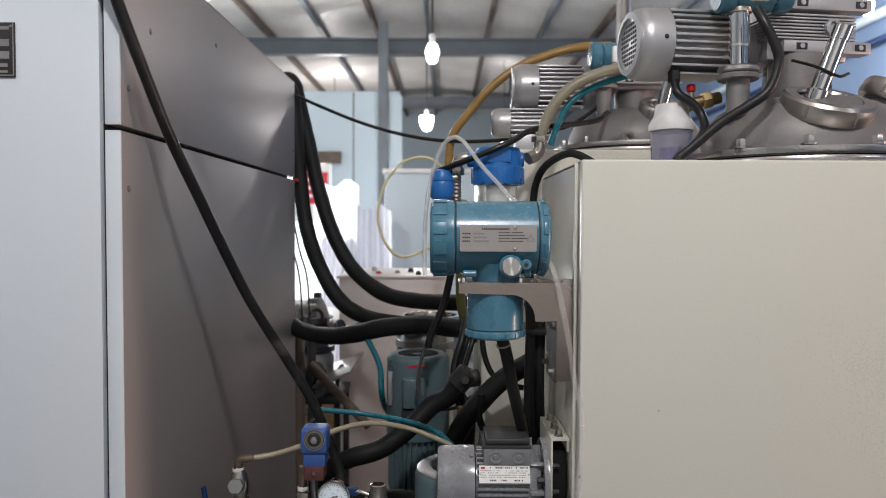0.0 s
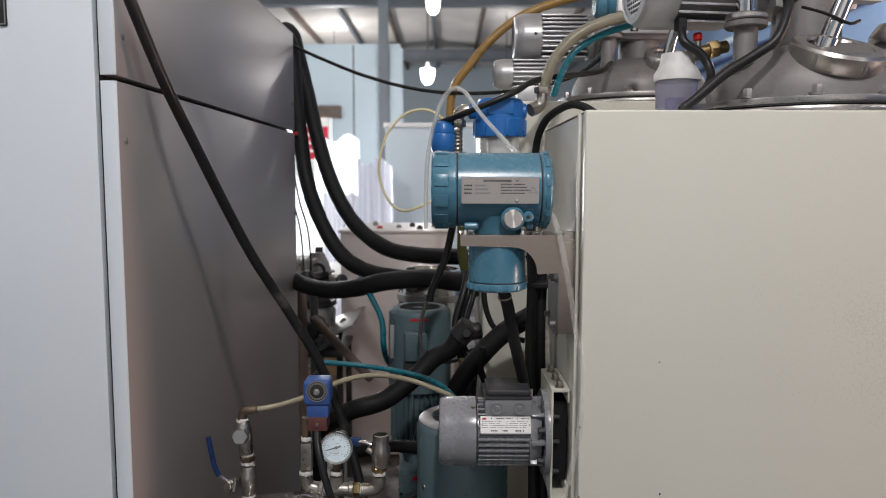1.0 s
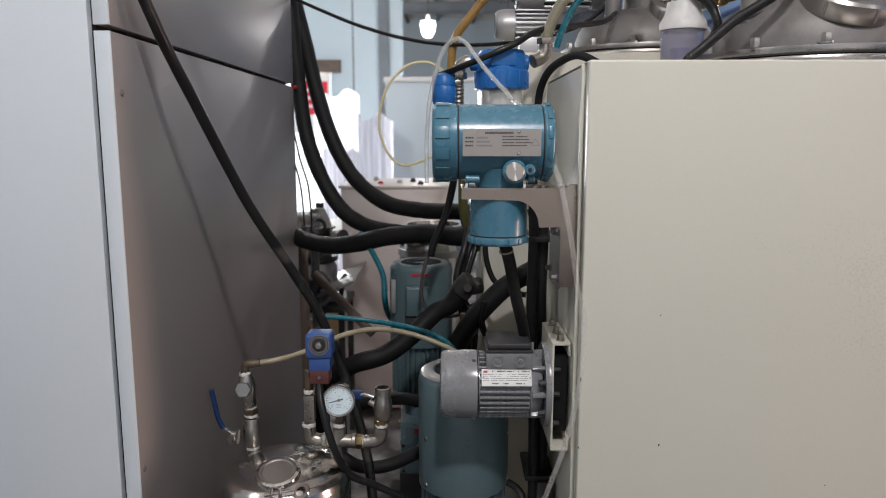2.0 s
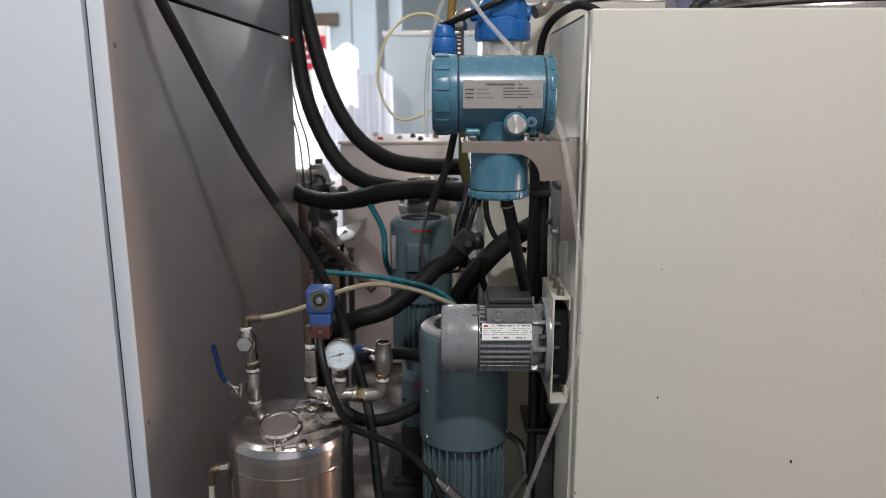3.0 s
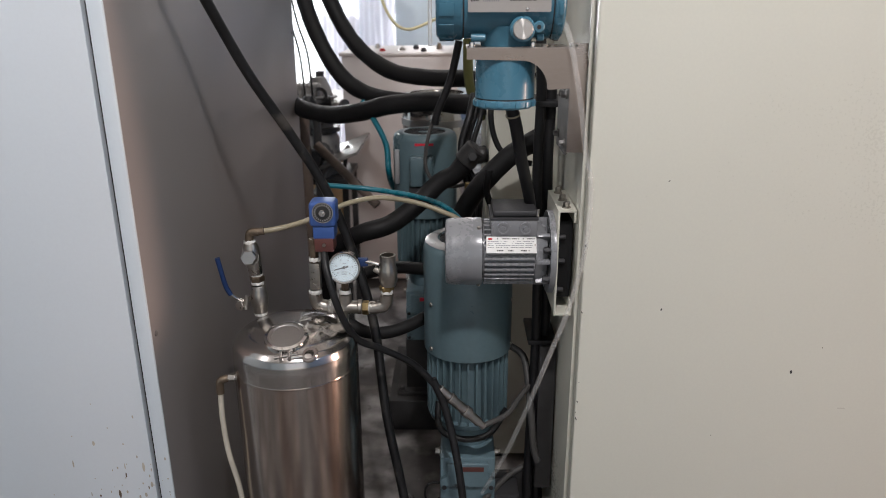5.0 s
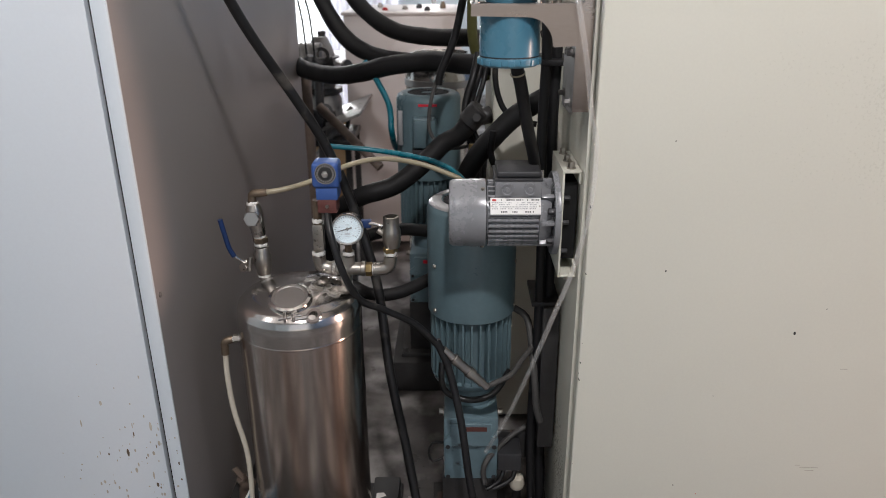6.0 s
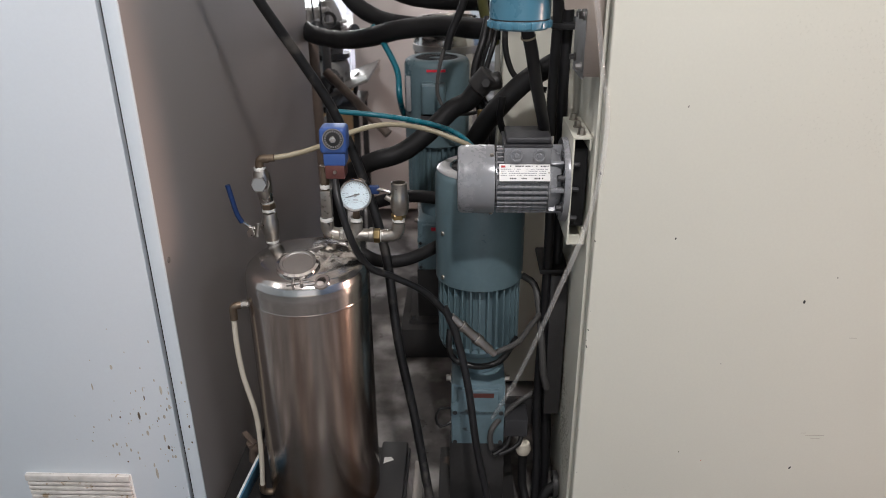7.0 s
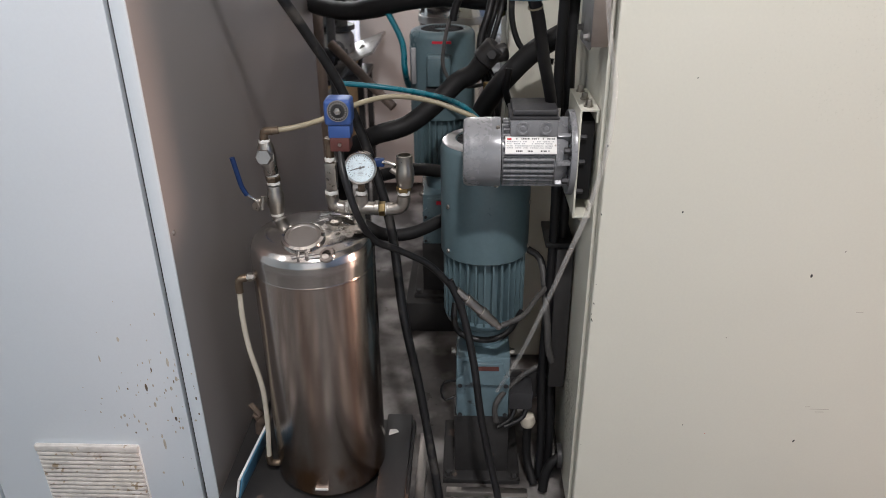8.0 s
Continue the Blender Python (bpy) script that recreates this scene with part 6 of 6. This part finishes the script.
# ------------------------------------------------------------ water filters
def filter_housing(cx, cy, zt, r, h, label):
    th = thing("water_filter", (cx, cy, zt - h), label, "filter", "water filters")
    head = part("head", lathe([(0, zt - 0.092), (r * 1.02, zt - 0.092), (r * 1.05, zt - 0.075), (r * 1.05, zt - 0.050), (r * 0.98, zt - 0.046), (r * 0.94, zt - 0.010), (r * 0.86, zt), (0, zt)], Matrix.Translation((cx, cy, 0)), 44), FILTER_BLUE, th, "blue plastic filter head")
    for i in range(14):
        a = 2 * math.pi * i / 14
        part("rib", moved(box(r * 1.03, r * 1.08, -0.004, 0.004, zt - 0.090, zt - 0.050, 0.0015), Matrix.Translation((cx, cy, 0)) @ Matrix.Rotation(a, 4, 'Z')), FILTER_BLUE, head)
    part("boss", box(cx - 0.03, cx + 0.03, cy - r * 0.98, cy - r * 0.7, zt - 0.040, zt - 0.006, 0.004), FILTER_BLUE, head)
    part("port", rod((cx - r * 0.8, cy, zt - 0.028), (cx - r * 1.25, cy, zt - 0.028), 0.019, 24, 0.003), FILTER_BLUE, head)
    part("port", rod((cx + r * 0.8, cy, zt - 0.028), (cx + r * 1.06, cy, zt - 0.028), 0.019, 24, 0.003), FILTER_BLUE, head)
    part("bowl", lathe([(r * 0.82, zt - 0.092), (r * 0.80, zt - h + 0.02), (r * 0.70, zt - h), (0, zt - h)], Matrix.Translation((cx, cy, 0)), 36, closed=False), CLEAR, th, "clear plastic bowl")
    part("cartridge", rod((cx, cy, zt - h + 0.02), (cx, cy, zt - 0.095), r * 0.5, 24), WHITE, th, "white filter cartridge")
    return th


filter_housing(0.128, 1.93, 1.622, 0.062, 0.30, "blue water filter housing with a clear bowl")
f2 = thing("regulator", (-0.018, 1.92, 1.50), "blue plastic regulator knob on the pipework", "regulator")
part("bowl", lathe([(0, 1.494), (0.026, 1.494), (0.030, 1.500), (0.031, 1.535), (0.028, 1.540), (0, 1.540)], Matrix.Translation((-0.012, 1.93, 0)), 32), FILTER_BLUE, f2)
part("bonnet", lathe([(0, 1.540), (0.030, 1.540), (0.031, 1.548), (0.024, 1.564), (0.012, 1.570), (0, 1.570)], Matrix.Translation((-0.012, 1.93, 0)), 32), FILTER_BLUE, f2)
part("inlet", rod((0.008, 1.93, 1.545), (0.03, 1.93, 1.55), 0.014, 20, 0.002), NICKEL, f2)
pe = thing("steel_pipe", (0.03, 1.93, 1.50), "bent nickel pipe with a flexible neck at the filter", "pipe")
part("elbow", sweep([(0.058, 1.93, 1.594), (0.045, 1.93, 1.598), (0.028, 1.93, 1.588), (0.024, 1.93, 1.57)], 0.015, 16, 0.004), NICKEL, pe)
part("union", hexnut((0.024, 1.93, 1.555), (0, 0, 1), 0.02, 0.018), NICKEL, pe)
part("neck", sweep([(0.024, 1.93, 1.557), (0.024, 1.93, 1.50), (0.026, 1.93, 1.42)], 0.0135, 14, ribs=0.18, pitch=0.009), NICKEL, pe, "dull corrugated neck")
pf = thing("steel_elbow", (0.234, 1.95, 1.60), "nickel elbow at the end of the braided hose", "fitting")
part("elbow", sweep([(0.236, 1.95, 1.655), (0.236, 1.95, 1.625), (0.226, 1.95, 1.608), (0.205, 1.94, 1.598)], 0.0165, 18, 0.004), NICKEL, pf)
part("union", hexnut((0.236, 1.95, 1.640), (0, 0, 1), 0.021, 0.016), NICKEL, pf)

# clear jar, valve and leads beside the near reactor
jr = thing("sample_jar", (0.475, 1.64, BZ), "clear violet-tinted jar with a white lid beside the reactor", "jar")
part("jar", lathe([(0, BZ + 0.002), (0.036, BZ + 0.002), (0.041, BZ + 0.01), (0.043, BZ + 0.09), (0.041, BZ + 0.09), (0.039, BZ + 0.012), (0, BZ + 0.006)], Matrix.Translation((0.475, 1.64, 0)), 36), JAR, jr, "clear tinted jar")
part("cartridge", rod((0.475, 1.64, BZ + 0.008), (0.475, 1.64, BZ + 0.05), 0.022, 24), mat("violet_fill", (0.16, 0.13, 0.34), 0.5), jr, "violet fill")
part("lid", lathe([(0, BZ + 0.085), (0.047, BZ + 0.085), (0.047, BZ + 0.098), (0.044, BZ + 0.103), (0.036, BZ + 0.118), (0.033, BZ + 0.140), (0, BZ + 0.142)], Matrix.Translation((0.475, 1.64, 0)), 36), mat("greyed_white_plastic", (0.55, 0.54, 0.53), 0.45, var=0.1, scale=30, bump=0.04), jr, "white lid")
bvv = thing("brass_valve", (0.555, 1.66, 1.64), "brass valve with a red knob at the reactor", "valve")
part("body", rod((0.520, 1.66, 1.690), (0.585, 1.66, 1.705), 0.013, 18, 0.002), BRASS, bvv)
part("nut", hexnut((0.545, 1.66, 1.696), (1, 0, 0.2), 0.019, 0.02), BRASS, bvv)
part("stem", rod((0.524, 1.66, 1.690), (0.522, 1.66, 1.715), 0.007, 12), NICKEL, bvv)
part("knob", rod((0.522, 1.66, 1.715), (0.521, 1.66, 1.732), 0.010, 16, 0.003), RED, bvv, "red knob")
part("union", rod((0.500, 1.66, 1.682), (0.522, 1.66, 1.691), 0.015, 16, 0.002), NICKEL, bvv)
hose("motor_lead", [(0.473, 1.62, 1.735), (0.475, 1.60, 1.703), (0.505, 1.595, 1.68), (0.5215, 1.59, 1.655), (0.520, 1.57, 1.625), (0.49, 1.53, 1.592), (0.44, 1.49, 1.557)], 0.0092, CONDUIT, "black corrugated lead from the motor", "conduit", ribs=0.05)
hose("head_lead", [(0.588, 1.49, 1.842), (0.597, 1.475, 1.812), (0.615, 1.47, 1.770), (0.622, 1.47, 1.738), (0.604, 1.47, 1.6855), (0.562, 1.47, 1.6537), (0.510, 1.465, 1.621), (0.455, 1.455, 1.575), (0.43, 1.45, 1.556)], 0.0095, CONDUIT, "black corrugated lead from the instrument head", "conduit", ribs=0.05)
solo("lead_gland", rod((0.473, 1.62, 1.728), (0.473, 1.62, 1.752), 0.013, 6), CONDUIT, "black cable gland under the motor", "gland")

# ------------------------------------------------------------ things in the passage behind
sb = thing("steel_cabinet", (-0.25, 3.9, 0), "low stainless steel cabinet with small parts on top", "cabinet")
part("body", box(-0.520, 0.02, 3.60, 4.20, 0.06, 1.165, 0.006), SATIN, sb, "brushed stainless body")
part("top", box(-0.530, 0.03, 3.59, 4.21, 1.165, 1.180, 0.003), SATIN, sb)
for x in (-0.50, -0.03):
    for y in (3.63, 4.15):
        part("foot", box(x, x + 0.03, y, y + 0.03, 0, 0.06), BLACK_IRON, sb)
random.seed(21)
for i in range(7):
    x, y = -0.47 + 0.065 * i + random.uniform(-0.03, 0.03), 3.66 + random.uniform(0, 0.3)
    h = random.uniform(0.012, 0.032)
    solo("small_fitting", lathe([(0, 0), (0.014, 0), (0.015, h * 0.4), (0.008, h), (0, h)], Matrix.Translation((x, y, 1.1805)), 10), random.choice((BRONZE, NICKEL, RED, GREY_DK)), "small metal fitting on the steel cabinet", "fitting", "fittings on the cabinet")
wp = thing("polished_drum", (-0.06, 2.85, 0), "polished stainless drum behind the far pump", "drum")
part("shell", lathe([(0, 0.0), (0.13, 0.0), (0.13, 0.99), (0.132, 1.0), (0.12, 1.04), (0.06, 1.07), (0, 1.075)], Matrix.Translation((-0.06, 2.86, 0)), 48), POLISHED, wp)
part("band", lathe([(0.130, 0.97), (0.134, 0.972), (0.134, 0.995), (0.130, 0.997)], Matrix.Translation((-0.06, 2.86, 0)), 48, closed=False), STEEL, wp)
part("lid_ring", lathe([(0.10, 1.05), (0.118, 1.05), (0.118, 1.085), (0.10, 1.085)], Matrix.Translation((-0.06, 2.86, 0)), 40, closed=False), CHROME, wp)
# dark pipe frame beside the cabinet's back
pfm = thing("pipe_rack", (-0.62, 3.2, 0), "dark iron pipe rack with valves and wiring behind the control cabinet", "rack")
for x, y, r, top, mt in ((-0.70, 3.05, 0.018, 1.12, BLACK_IRON), (-0.56, 3.10, 0.018, 0.96, BLACK_IRON), (-0.58, 3.35, 0.018, 1.12, BLACK_IRON), (-0.595, 3.0, 0.026, 0.98, RUST_M), (-0.63, 3.02, 0.022, 1.05, BLACK_IRON)):
    part("post", rod((x, y, 0), (x, y, top), r, 14), mt, pfm)
for z in (0.55, 0.78, 1.0):
    part("rail", rod((-0.74, 3.07, z), (-0.50, 3.12, z + 0.02), 0.022, 14), BLACK_IRON, pfm)
    part("valve", lathe([(0, 0), (0.03, 0.004), (0.036, 0.03), (0.03, 0.055), (0.012, 0.075), (0, 0.075)], frame_to((-0.585, 3.08, z - 0.02), (0.1, -0.3, 1)), 18), GREY_DK, pfm)
    part("valve_wheel", lathe([(0.020, 0), (0.032, 0.001), (0.032, 0.008), (0.020, 0.009)], frame_to((-0.535, 3.06, z + 0.05), (0.3, -1, 0.3)), 20, closed=False), BLACK_IRON, pfm)
part("brace", rod((-0.60, 3.15, 0.62), (-0.46, 3.30, 0.80), 0.012, 12), DULL, pfm)
part("brace", rod((-0.55, 3.02, 0.86), (-0.30, 2.9, 0.64), 0.018, 12), RUST_M, pfm, "reddish brown pipe")
for i in range(4):
    x = -0.655 + 0.03 * i
    hose("drop_wire", [(x - 0.05, 2.95, 1.52), (x - 0.02, 2.96, 1.40 - 0.02 * i), (x + 0.01, 2.97, 1.22), (x + 0.02, 2.98, 1.06)], 0.0035, CABLE, "thin dark wire hanging behind the cabinet", "wire")
vp = thing("vacuum_pump", (-0.56, 3.28, 0), "grimy grey vacuum pump on an iron stand in the passage", "pump")
part("stand", box(-0.74, -0.45, 3.16, 3.50, 0.66, 0.685, 0.004), BLACK_IRON, vp)
for x in (-0.73, -0.48):
    for y in (3.18, 3.46):
        part("leg", box(x, x + 0.025, y, y + 0.025, 0, 0.66), BLACK_IRON, vp)
part("motor", lathe([(0, 0.685), (0.075, 0.685), (0.08, 0.70), (0.08, 0.84), (0.07, 0.86), (0.045, 0.87), (0, 0.87)], Matrix.Translation((-0.58, 3.30, 0)), 24), GRIME, vp)
part("flange", lathe([(0, 0.87), (0.085, 0.87), (0.085, 0.89), (0, 0.89)], Matrix.Translation((-0.58, 3.30, 0)), 24), BLACK_IRON, vp)
part("pump_body", lathe([(0, 0.89), (0.055, 0.89), (0.062, 0.92), (0.062, 1.02), (0.05, 1.06), (0.03, 1.10), (0, 1.10)], Matrix.Translation((-0.58, 3.30, 0)), 24), GRIME, vp)
part("port", rod((-0.53, 3.28, 0.97), (-0.46, 3.24, 0.98), 0.022, 16, 0.003), DULL, vp)
part("port_flange", rod((-0.468, 3.245, 0.979), (-0.455, 3.237, 0.981), 0.034, 18, 0.003), BLACK_IRON, vp)
part("drip_tray", moved(box(-0.085, 0.085, -0.24, 0.24, 0, 0.012, 0.003), Matrix.Translation((-0.47, 3.30, 0.78)) @ Matrix.Rotation(radians(-22), 4, 'Y')), GRIME, vp, "slanting steel drip tray")
for k in range(5):
    part("cooling_fin", rod((-0.58, 3.30, 0.925 + 0.022 * k), (-0.58, 3.30, 0.933 + 0.022 * k), 0.078, 24, 0.002), GRIME, vp)
part("tray_arm", rod((-0.47, 3.30, 0.78), (-0.49, 3.30, 0.68), 0.010, 10), BLACK_IRON, vp)
part("cross_motor", rod((-0.82, 3.20, 1.015), (-0.548, 3.20, 1.03), 0.058, 28, 0.010), GRIME, vp, "grimy grey motor lying across")
for k in range(6):
    part("motor_fin", rod((-0.66 + 0.018 * k, 3.20, 1.023), (-0.656 + 0.018 * k, 3.20, 1.023), 0.064, 24), GRIME, vp)
part("junction_box", box(-0.655, -0.585, 3.10, 3.15, 0.96, 1.03, 0.006), GRIME, vp)
cbx = thing("cardboard_box", (-0.75, 4.6, 0), "open brown cardboard box with crumpled flaps", "box")
part("carton", box(-0.98, -0.62, 4.5, 4.85, 0.0, 0.42, 0.004), CARD, cbx)
part("flap", moved(box(-0.18, 0.18, -0.003, 0.003, 0, 0.14), Matrix.Translation((-0.80, 4.50, 0.42)) @ Matrix.Rotation(radians(40), 4, 'X')), CARD, cbx)
part("flap", moved(box(-0.003, 0.003, -0.17, 0.17, 0, 0.16), Matrix.Translation((-0.62, 4.675, 0.42)) @ Matrix.Rotation(radians(35), 4, 'Y')), CARD, cbx)
wbn = thing("work_bench", (-0.9, 5.4, 0), "white topped bench with clutter in the passage", "bench")
part("top", box(-1.5, -0.55, 5.0, 5.7, 0.74, 0.78, 0.004), WHITE, wbn)
for x in (-1.46, -0.62):
    for y in (5.04, 5.62):
        part("leg", box(x, x + 0.04, y, y + 0.04, 0, 0.74), BEAM_M, wbn)
solo("white_carton", box(-0.47, -0.30, 4.3, 4.55, 0, 0.30, 0.006), WHITE, "white plastic container on the floor", "container")
